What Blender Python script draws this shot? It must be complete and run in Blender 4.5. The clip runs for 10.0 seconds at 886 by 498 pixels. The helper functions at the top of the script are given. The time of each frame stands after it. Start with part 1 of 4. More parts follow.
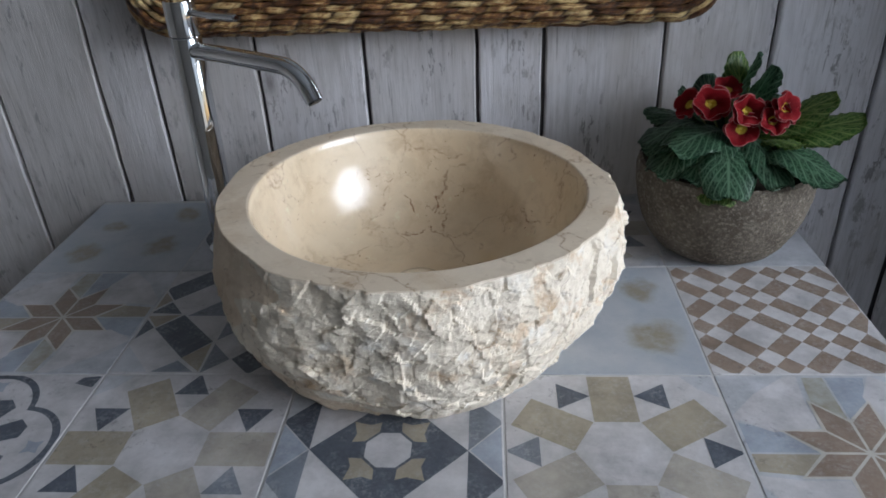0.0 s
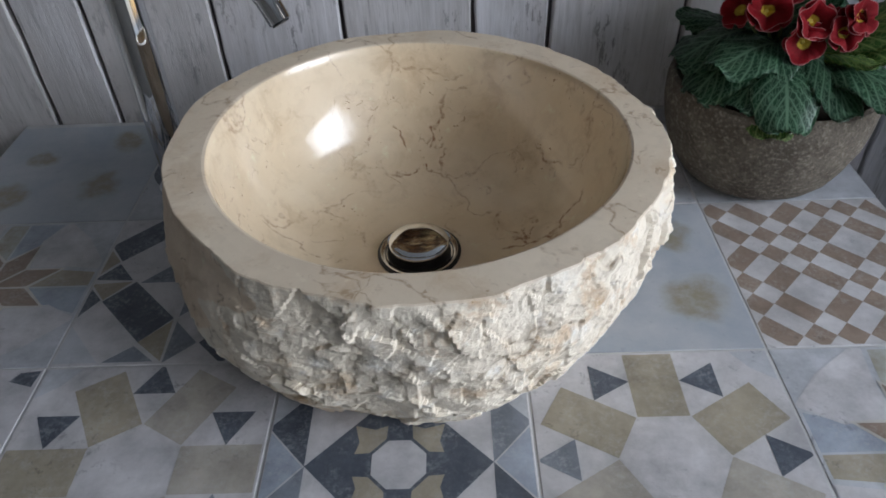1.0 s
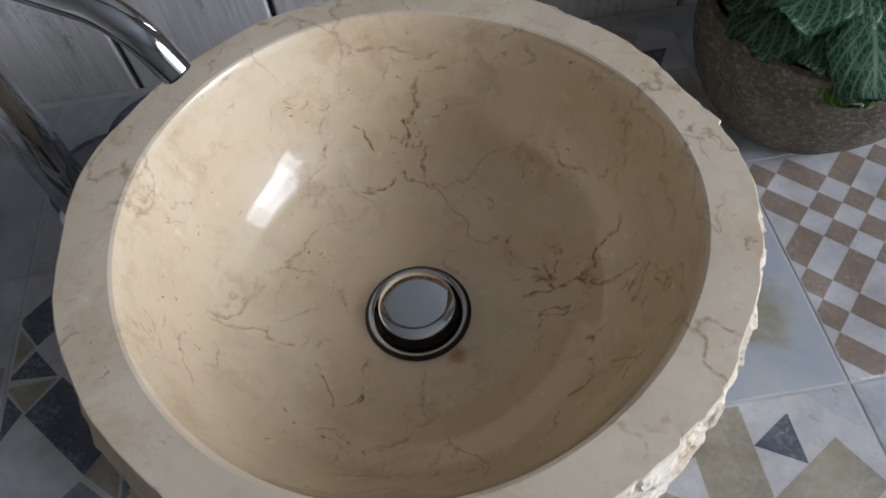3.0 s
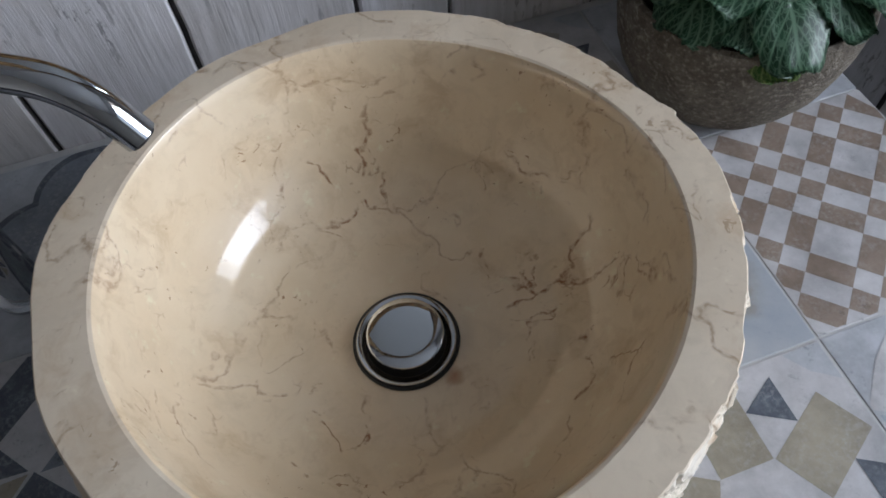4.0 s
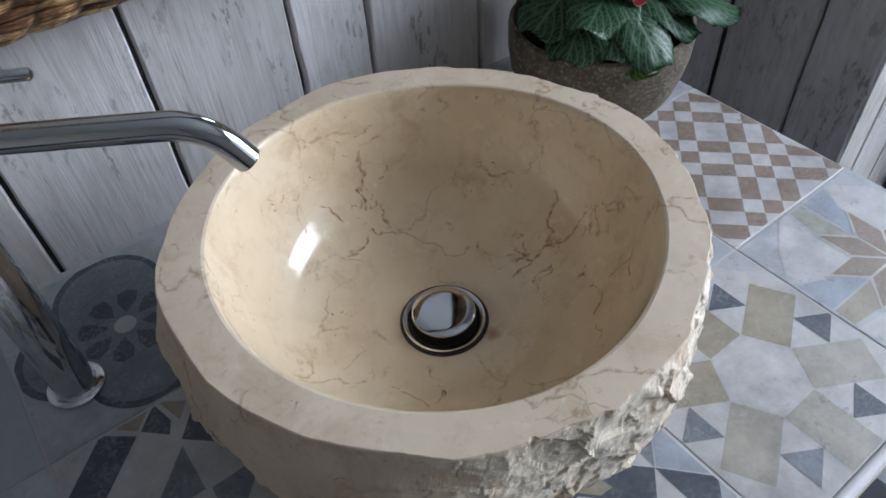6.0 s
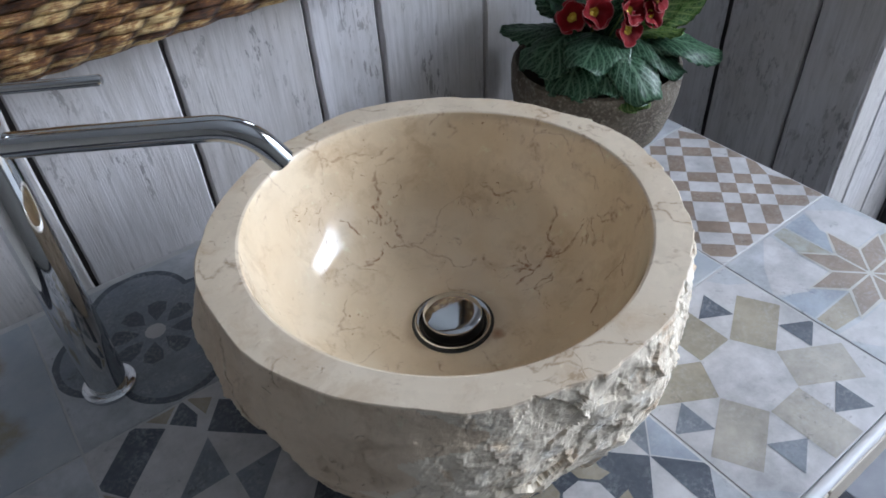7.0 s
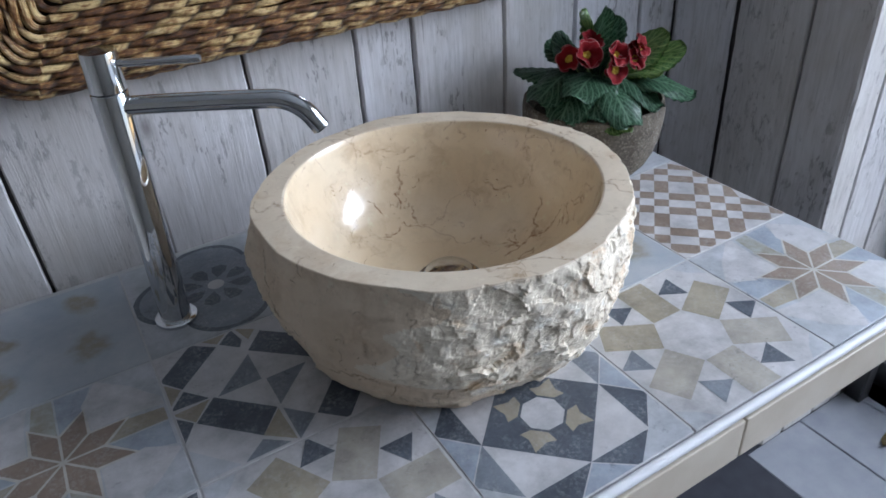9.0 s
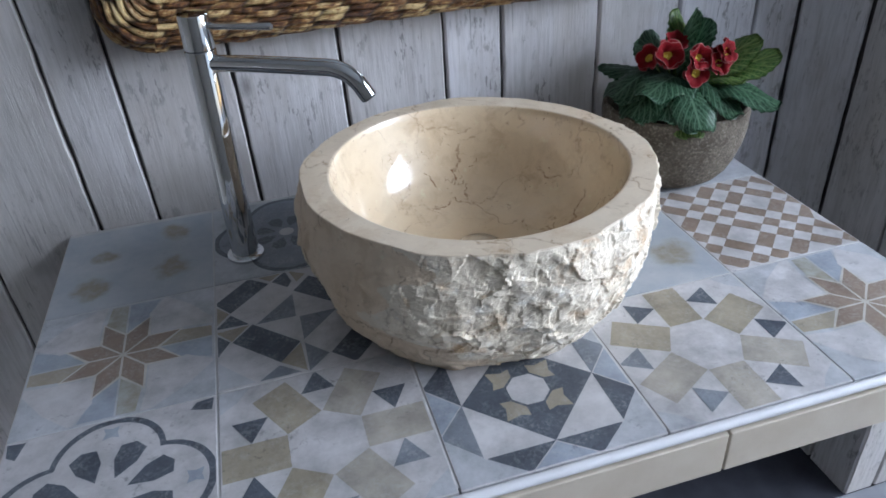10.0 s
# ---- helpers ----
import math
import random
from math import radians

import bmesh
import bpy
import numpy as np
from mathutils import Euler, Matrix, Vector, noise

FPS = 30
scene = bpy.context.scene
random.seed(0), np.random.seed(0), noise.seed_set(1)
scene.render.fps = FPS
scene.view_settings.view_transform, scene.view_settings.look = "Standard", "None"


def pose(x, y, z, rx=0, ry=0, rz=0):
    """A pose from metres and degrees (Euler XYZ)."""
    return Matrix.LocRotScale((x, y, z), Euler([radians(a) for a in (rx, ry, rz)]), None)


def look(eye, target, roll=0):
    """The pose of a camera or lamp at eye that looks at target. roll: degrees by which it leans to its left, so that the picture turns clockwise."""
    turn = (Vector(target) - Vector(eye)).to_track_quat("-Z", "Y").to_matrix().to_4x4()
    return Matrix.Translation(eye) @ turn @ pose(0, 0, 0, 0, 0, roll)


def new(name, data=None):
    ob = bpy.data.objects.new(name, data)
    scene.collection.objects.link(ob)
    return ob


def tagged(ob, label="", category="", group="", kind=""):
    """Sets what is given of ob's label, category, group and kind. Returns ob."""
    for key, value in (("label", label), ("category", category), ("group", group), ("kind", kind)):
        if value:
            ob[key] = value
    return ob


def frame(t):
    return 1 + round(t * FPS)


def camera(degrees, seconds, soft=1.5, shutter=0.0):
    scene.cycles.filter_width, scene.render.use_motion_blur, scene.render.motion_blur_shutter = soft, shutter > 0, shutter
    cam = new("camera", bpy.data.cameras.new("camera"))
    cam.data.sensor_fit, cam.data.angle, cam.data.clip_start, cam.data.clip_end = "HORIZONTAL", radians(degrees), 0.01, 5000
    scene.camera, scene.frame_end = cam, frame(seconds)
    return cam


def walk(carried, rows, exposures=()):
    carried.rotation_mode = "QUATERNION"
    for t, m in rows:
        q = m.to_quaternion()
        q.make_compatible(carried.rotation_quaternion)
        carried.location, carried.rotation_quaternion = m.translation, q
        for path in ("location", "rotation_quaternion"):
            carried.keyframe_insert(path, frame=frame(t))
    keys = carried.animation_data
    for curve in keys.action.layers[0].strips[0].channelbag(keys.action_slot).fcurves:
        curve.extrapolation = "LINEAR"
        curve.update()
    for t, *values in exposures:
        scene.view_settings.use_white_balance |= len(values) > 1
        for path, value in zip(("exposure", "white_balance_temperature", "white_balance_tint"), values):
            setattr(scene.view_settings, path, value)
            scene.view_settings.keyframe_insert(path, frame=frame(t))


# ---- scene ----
cam = camera(64.5, 10.0, soft=1.7)
PATH = [
    (0, (0.596, -0.3395, 1.3005), (0.46, 1.3955, 0.3155), -2.85),
    (0.5, (0.5755, -0.2775, 1.3065), (0.501, 1.366, 0.169), -2.45),
    (1, (0.5505, -0.1875, 1.3025), (0.5175, 1.333, 0.0035), -2.5),
    (1.5, (0.553, -0.1125, 1.2915), (0.464, 1.332, -0.0885), -3.35),
    (2, (0.5815, -0.0375, 1.2845), (0.405, 1.2415, -0.2425), -6.05),
    (2.5, (0.567, 0.011, 1.3135), (0.4065, 1.1875, -0.296), -7.4),
    (2.7, (0.5515, 0.0315, 1.326), (0.4805, 1.1605, -0.323), -7.45),
    (3.8, (0.498, 0.071, 1.333), (0.711, 1.124, -0.353), -5.9),
    (4, (0.492, 0.074, 1.336), (0.78, 1.123, -0.342), -5.1),
    (4.5, (0.427, 0.084, 1.333), (0.961, 1.063, -0.327), -5.5),
    (5, (0.394, 0.058, 1.341), (0.931, 1.075, -0.295), -7.4),
    (5.5, (0.374, 0.017, 1.361), (0.969, 1.119, -0.199), -6.2),
    (5.7, (0.353, 0.005, 1.362), (1.026, 1.122, -0.154), -5.1),
    (6.8, (0.266, -0.057, 1.371), (1.13, 1.147, 0.028), -5.2),
    (7, (0.27, -0.069, 1.365), (1.116, 1.173, 0.045), -4.2),
    (7.5, (0.277, -0.12, 1.358), (1.016, 1.235, 0.086), -4.5),
    (8, (0.267, -0.179, 1.362), (1.034, 1.255, 0.199), -3.7),
    (8.5, (0.214, -0.234, 1.356), (1.079, 1.191, 0.25), -4.1),
    (9, (0.204, -0.272, 1.354), (1.013, 1.194, 0.26), -4.2),
    (9.5, (0.257, -0.339, 1.352), (0.845, 1.259, 0.302), -4.5),
    (10, (0.31, -0.377, 1.356), (0.713, 1.252, 0.267), -4.2),
]
walk(cam, [(t, look(eye, target, roll)) for t, eye, target, roll in PATH],
     [(0.0, -0.43, 6300, 13), (2.5, -0.40, 6400, 14), (4.0, -0.33, 6250, 14), (5.5, -0.15, 6200, 13), (7.0, 0.11, 6050, 13), (10.0, 0.14, 5950, 13)])

# ---- world, daylight and room bounds ----
P, Z, FLOOR = 0.202, 0.85, 0.11
WALL_Y, WALL_X, REVEAL_Y, DOOR_X = 0.615, 1.28, 0.305, 1.60

world = bpy.data.worlds.new("sky")
scene.world = world
world.use_nodes = True
wn = world.node_tree.nodes
sky = wn.new("ShaderNodeTexSky")
sky.sky_type, sky.sun_disc, sky.sun_elevation, sky.sun_rotation = "NISHITA", False, radians(28), radians(102)
world.node_tree.links.new(sky.outputs[0], wn["Background"].inputs[0])
wn["Background"].inputs[1].default_value = 0.08


def area_lamp(name, m, w, h, power, colour):
    d = bpy.data.lights.new(name, "AREA")
    d.shape, d.size, d.size_y, d.energy, d.color = "RECTANGLE", w, h, power, colour
    ob = new(name, d)
    ob.matrix_world = m
    return ob


# bright haze low in the east, shining through the near door pane; sky light in that pane and a weaker added fill in the
# next
sun_data = bpy.data.lights.new("hazy_sun", "SUN")
sun_data.energy, sun_data.angle, sun_data.color = 2.15, radians(29), (0.83, 0.91, 1.0)
new("hazy_sun", sun_data).matrix_world = look((0.522 + 1.60, 0.285 - 0.80, 0.93 + 0.70), (0.522, 0.285, 0.93))
area_lamp("door_daylight", look((DOOR_X + 0.04, -0.11, 1.47), (0.0, -0.11, 1.47)), 0.78, 0.52, 8.5, (0.80, 0.90, 1.0))
# fill lamp added to lift front-facing surfaces; no bright source known there
area_lamp("terrace_daylight", look((DOOR_X + 0.02, -1.16, 1.30), (0.0, -1.16, 1.30)), 1.20, 1.40, 3.2, (0.80, 0.90, 1.0))


# ---- materials ----
class Mat:
    def __init__(self, name, rough=0.5, metal=0.0, spec=0.5):
        self.m = bpy.data.materials.new(name)
        self.m.use_nodes = True
        self.t = self.m.node_tree
        self.b = self.t.nodes["Principled BSDF"]
        self.b.inputs["Roughness"].default_value = rough
        self.b.inputs["Metallic"].default_value = metal
        self.b.inputs["Specular IOR Level"].default_value = spec

    def n(self, kind, **props):
        node = self.t.nodes.new(kind)
        for k, v in props.items():
            if k == "op":
                node.operation = v
            elif k == "blend":
                node.blend_type = v
            elif k == "feature":
                node.feature = v
        return node

    def put(self, socket, value):
        if isinstance(value, bpy.types.NodeSocket):
            self.t.links.new(value, socket)
        else:
            socket.default_value = value

    def coords(self, scale=(1, 1, 1), kind="Object", shift=None):
        c, m = self.n("ShaderNodeTexCoord"), self.n("ShaderNodeMapping")
        self.put(m.inputs["Vector"], c.outputs[kind])
        m.inputs["Scale"].default_value = scale
        if shift is not None:
            mul = self.n("ShaderNodeMath", op="MULTIPLY")
            self.put(mul.inputs[0], shift)
            mul.inputs[1].default_value = 40.0
            cmb = self.n("ShaderNodeCombineXYZ")
            for i in range(3):
                self.put(cmb.inputs[i], mul.outputs[0])
            self.put(m.inputs["Location"], cmb.outputs[0])
        return m.outputs[0]

    def rand(self):
        return self.n("ShaderNodeObjectInfo").outputs["Random"]

    def island(self):
        return self.n("ShaderNodeNewGeometry").outputs["Random Per Island"]

    def noise(self, vec, scale, detail=4.0, rough=0.55, distort=0.0):
        x = self.n("ShaderNodeTexNoise")
        self.put(x.inputs["Vector"], vec)
        x.inputs["Scale"].default_value, x.inputs["Detail"].default_value = scale, detail
        x.inputs["Roughness"].default_value, x.inputs["Distortion"].default_value = rough, distort
        return x.outputs["Fac"]

    def ramp(self, fac, stops):
        r = self.n("ShaderNodeValToRGB")
        self.put(r.inputs[0], fac)
        e = r.color_ramp.elements
        while len(e) < len(stops):
            e.new(0.5)
        for el, (p, c) in zip(e, stops):
            el.position = p
            el.color = (c, c, c, 1) if isinstance(c, (int, float)) else (*c, 1)
        return r.outputs[0]

    def mix(self, fac, a, b, blend="MIX"):
        x = self.n("ShaderNodeMix", blend=blend)
        x.data_type = "RGBA"
        self.put(x.inputs[0], fac)
        self.put(x.inputs[6], (*a, 1) if isinstance(a, tuple) else a)
        self.put(x.inputs[7], (*b, 1) if isinstance(b, tuple) else b)
        return x.outputs[2]

    def math(self, op, a, b=0.0):
        x = self.n("ShaderNodeMath", op=op)
        self.put(x.inputs[0], a)
        self.put(x.inputs[1], b)
        return x.outputs[0]

    def voronoi(self, vec, scale, feature="DISTANCE_TO_EDGE"):
        x = self.n("ShaderNodeTexVoronoi", feature=feature)
        self.put(x.inputs["Vector"], vec)
        x.inputs["Scale"].default_value = scale
        return x.outputs["Distance"]

    def warp(self, vec, scale, amount):
        x = self.n("ShaderNodeTexNoise")
        self.put(x.inputs["Vector"], vec)
        x.inputs["Scale"].default_value, x.inputs["Detail"].default_value = scale, 4.0
        s = self.n("ShaderNodeVectorMath", op="MULTIPLY_ADD")
        self.put(s.inputs[0], x.outputs["Color"])
        s.inputs[1].default_value = (amount,) * 3
        self.put(s.inputs[2], vec)
        return s.outputs[0]

    def bump(self, height, strength=0.3, dist=0.002):
        x = self.n("ShaderNodeBump")
        x.inputs["Strength"].default_value, x.inputs["Distance"].default_value = strength, dist
        self.put(x.inputs["Height"], height)
        if self.b.inputs["Normal"].is_linked:
            self.put(x.inputs["Normal"], self.b.inputs["Normal"].links[0].from_socket)
        self.put(self.b.inputs["Normal"], x.outputs[0])

    def colour(self, c):
        self.put(self.b.inputs["Base Color"], (*c, 1) if isinstance(c, tuple) else c)
        return self

    def rough(self, r):
        self.put(self.b.inputs["Roughness"], r)


def tile_mat(name, colour, wear=0.35, rough=0.42):
    """Worn printed glaze: cloudy tone, specks where the print has gone."""
    m = Mat(name, rough)
    v = m.coords(shift=m.rand())
    cloud = m.noise(v, 26, 7, 0.68)
    speck = m.noise(v, 260, 5, 0.75)
    dark = tuple(c * 0.66 for c in colour)
    lite = tuple(min(0.8, c * 1.18 + 0.025) for c in colour)
    c = m.mix(m.ramp(cloud, [(0.32, 0.0), (0.66, 1.0)]), dark, lite)
    c = m.mix(m.ramp(m.noise(v, 7, 3), [(0.35, 0.0), (0.7, 0.4)]), c, colour)
    spots = m.math("MULTIPLY", m.ramp(speck, [(0.46, 0.0), (0.62, 1.0)]), m.ramp(m.noise(v, 34, 5, 0.7), [(0.42, 0.1), (0.60, 1.0)]))
    c = m.mix(m.math("MULTIPLY", spots, wear), c, (0.45, 0.46, 0.46))
    grime = m.math("MULTIPLY", m.ramp(m.noise(v, 95, 6, 0.75), [(0.57, 0.0), (0.66, 0.75)]), m.ramp(m.noise(v, 12, 4, 0.6), [(0.48, 0.0), (0.62, 1.0)]))
    c = m.mix(grime, c, tuple(x * 0.42 for x in colour))
    m.colour(c)
    m.rough(m.ramp(cloud, [(0.3, rough - 0.1), (0.7, rough + 0.12)]))
    m.bump(speck, 0.15, 0.0006)
    m.bump(m.noise(v, 14, 2), 0.10, 0.002)
    return m.m


TILE = {
    "white": tile_mat("glaze_white", (0.465, 0.455, 0.46), 0.1),
    "pale": tile_mat("glaze_pale_blue", (0.40, 0.415, 0.44), 0.2),
    "blue": tile_mat("glaze_blue_grey", (0.285, 0.32, 0.375), 0.3),
    "slate": tile_mat("glaze_slate", (0.165, 0.185, 0.215), 0.35),
    "navy": tile_mat("glaze_navy", (0.062, 0.075, 0.098), 0.36),
    "tan": tile_mat("glaze_tan", (0.300, 0.262, 0.195), 0.3),
    "sand": tile_mat("glaze_sand", (0.350, 0.322, 0.276), 0.3),
    "brown": tile_mat("glaze_brown", (0.228, 0.168, 0.126), 0.35),
    "line": tile_mat("glaze_line", (0.48, 0.46, 0.42), 0.0),
}


def blotch_mat(name, spots):
    """Pale blue glaze with faded ochre clouds round the given spots."""
    m = Mat(name, 0.4)
    v = m.coords()
    a = m.noise(v, 18, 6, 0.65)
    c = m.mix(m.ramp(a, [(0.3, 0.0), (0.7, 1.0)]), (0.29, 0.325, 0.37), (0.41, 0.425, 0.44))
    c = m.mix(m.ramp(m.noise(v, 120, 4, 0.7), [(0.60, 0.0), (0.75, 0.4)]), c, (0.20, 0.22, 0.25))
    w = m.warp(v, 30, 0.045)
    for x, y, r in spots:
        d = m.n("ShaderNodeVectorMath", op="DISTANCE")
        m.put(d.inputs[0], w)
        d.inputs[1].default_value = (x + 0.0225, y + 0.0225, Z + 0.0225)
        near = m.ramp(m.math("DIVIDE", d.outputs["Value"], r), [(0.55, 1.0), (1.0, 0.0)])
        k = m.math("MULTIPLY", near, m.ramp(m.noise(v, 70, 5, 0.7), [(0.30, 0.35), (0.58, 0.92)]))
        c = m.mix(k, c, (0.245, 0.215, 0.145))
    m.colour(c)
    m.bump(m.noise(v, 150, 3), 0.12, 0.0006)
    return m.m


def faded_mat():
    m = Mat("glaze_faded_ochre", 0.42)
    v = m.coords(shift=m.rand())
    a = m.noise(v, 45, 6, 0.7)
    m.colour(m.mix(m.ramp(a, [(0.35, 0.0), (0.62, 1.0)]), (0.25, 0.225, 0.16), (0.35, 0.355, 0.33)))
    return m.m


TILE["faded"] = faded_mat()
TILE["blotch"] = blotch_mat("glaze_blotched", [((3 + u) * P, (1 + w) * P, r) for u, w, r in ((0.80, 0.76, 0.028), (0.80, 0.30, 0.034), (0.35, 0.5, 0.025))])
TILE["blotch_far"] = blotch_mat("glaze_blotched_far", [(u * P, (2 + w) * P, r) for u, w, r in ((0.74, 0.80, 0.028), (0.73, 0.34, 0.030), (0.25, 0.25, 0.028), (0.3, 0.62, 0.022))])


def grout_mat():
    m = Mat("grout", 0.9)
    v = m.coords()
    m.colour(m.mix(m.noise(v, 40, 5), (0.36, 0.36, 0.355), (0.55, 0.55, 0.54)))
    m.bump(m.noise(v, 600, 3), 0.4, 0.001)
    return m.m


def marble(name, rough, light, dark, vein, chiselled=False, clusters=()):
    """Cream limestone marble. clusters: (x, y, z, r) round which the veins crowd."""
    m = Mat(name, rough)
    v = m.coords()
    crowd = 1.0
    if clusters:
        near = m.warp(v, 14, 0.05)
        crowd = 0.6
        for x, y, z, r in clusters:
            d = m.n("ShaderNodeVectorMath", op="DISTANCE")
            m.put(d.inputs[0], near)
            d.inputs[1].default_value = (x + 0.025, y + 0.025, z + 0.025)
            crowd = m.math("ADD", crowd, m.ramp(m.math("DIVIDE", d.outputs["Value"], r), [(0.45, 0.95), (1.0, 0.0)]))
    w = m.warp(m.warp(v, 9, 0.14), 36, 0.016)
    w2 = m.warp(v, 24, 0.05)
    cloud = m.noise(w2, 11, 6, 0.6)
    c = m.mix(m.ramp(cloud, [(0.30, 0.0), (0.70, 1.0)]), dark, light)
    pale = m.ramp(m.noise(v, 70, 4, 0.6), [(0.62, 0.0), (0.74, 0.5)])
    c = m.mix(pale, c, tuple(min(0.85, x * 1.25) for x in light))
    # short broken veins, crumbling at the ends
    wv = m.warp(m.warp(m.warp(v, 8, 0.16), 30, 0.030), 110, 0.006)
    for scale, width, amount, lo in ((8.0, 0.0075, 0.95, 0.50), (17.0, 0.0105, 0.8, 0.52), (44.0, 0.018, 0.5, 0.57)):
        e = m.voronoi(wv, scale)
        line = m.ramp(e, [(0.0, 1.0), (width, 0.6), (width * 2.6, 0.0)])
        gate = m.ramp(m.noise(v, 10 + scale * 0.7, 4, 0.65), [(lo, 0.0), (lo + 0.06, 1.0)])
        crumble = m.ramp(m.noise(v, 240, 3, 0.6), [(0.36, 0.25), (0.56, 1.0)])
        k = m.math("MULTIPLY", m.math("MULTIPLY", line, gate), m.math("MULTIPLY", m.math("MULTIPLY", crumble, amount), crowd))
        c = m.mix(k, c, vein)
    mottle = m.ramp(m.noise(w2, 34, 6, 0.72), [(0.50, 0.0), (0.68, 0.35)])
    c = m.mix(mottle, c, tuple(x * 0.80 for x in dark))
    fleck = m.math("MULTIPLY", m.ramp(m.noise(v, 150, 3, 0.6, 0.8), [(0.66, 0.0), (0.70, 0.8)]), m.ramp(m.noise(v, 15, 3), [(0.50, 0.0), (0.60, 1.0)]))
    c = m.mix(fleck, c, vein)
    rust = m.ramp(m.noise(w2, 19, 5, 0.7), [(0.54, 0.0), (0.69, 0.75 if chiselled else 0.45)])
    c = m.mix(rust, c, (0.56, 0.33, 0.13) if chiselled else (0.47, 0.31, 0.16))
    if clusters:
        # one small rust stain beside the drain
        d = m.n("ShaderNodeVectorMath", op="DISTANCE")
        m.put(d.inputs[0], m.warp(v, 120, 0.006))
        d.inputs[1].default_value = (0.0215, -0.0300, 0.8965)
        c = m.mix(m.ramp(d.outputs["Value"], [(0.0025, 0.8), (0.0065, 0.0)]), c, (0.36, 0.13, 0.03))
    if chiselled:
        c = m.mix(m.ramp(m.noise(v, 35, 5, 0.6), [(0.56, 0.0), (0.72, 0.6)]), c, (0.80, 0.76, 0.69))
        m.bump(m.noise(v, 240, 8, 0.75), 0.38, 0.0025)
        m.bump(m.noise(m.coords((1, 1, 2.5)), 60, 6, 0.7, 1.5), 0.42, 0.004)
    else:
        m.bump(m.noise(v, 5, 2), 0.05, 0.004)
        if rough > 0.6:
            m.bump(m.noise(v, 60, 8, 0.72), 0.8, 0.004)
        m.b.inputs["Coat Weight"].default_value = 1.0
        m.b.inputs["Coat Roughness"].default_value = 0.025
    m.colour(c)
    return m.m


POLISHED = marble("marble_polished", 0.36, (0.81, 0.67, 0.48), (0.71, 0.55, 0.355), (0.27, 0.105, 0.035), clusters=((-0.007, 0.130, 0.93, 0.055), (0.115, -0.065, 0.91, 0.075), (-0.072, -0.045, 0.90, 0.045), (0.100, 0.040, 0.91, 0.060)))
POLISHED.node_tree.nodes["Principled BSDF"].inputs["Specular IOR Level"].default_value = 0.4
HONED = marble("marble_honed", 0.5, (0.73, 0.62, 0.475), (0.62, 0.51, 0.375), (0.36, 0.24, 0.14))
SAWN = marble("marble_sawn", 0.7, (0.84, 0.70, 0.535), (0.69, 0.545, 0.39), (0.30, 0.19, 0.10))
SAWN.node_tree.nodes["Principled BSDF"].inputs["Coat Weight"].default_value = 0.0
HEWN = marble("marble_hewn", 0.85, (0.89, 0.805, 0.67), (0.77, 0.67, 0.53), (0.34, 0.25, 0.16), True)
HONED.node_tree.nodes["Principled BSDF"].inputs["Coat Weight"].default_value = 0.0


def chrome_mat():
    m = Mat("chrome", 0.06, 1.0)
    m.colour((0.66, 0.67, 0.68))
    v = m.coords()
    m.rough(m.ramp(m.noise(v, 60, 4), [(0.4, 0.04), (0.75, 0.12)]))
    return m.m


def plain_mat(name, a, b, rough, scale=30, metal=0.0, bump=0.15, grain=300):
    m = Mat(name, rough, metal)
    v = m.coords()
    m.colour(m.mix(m.ramp(m.noise(v, scale, 5, 0.6), [(0.3, 0.0), (0.7, 1.0)]), a, b))
    m.bump(m.noise(v, grain, 4), bump, 0.001)
    return m.m


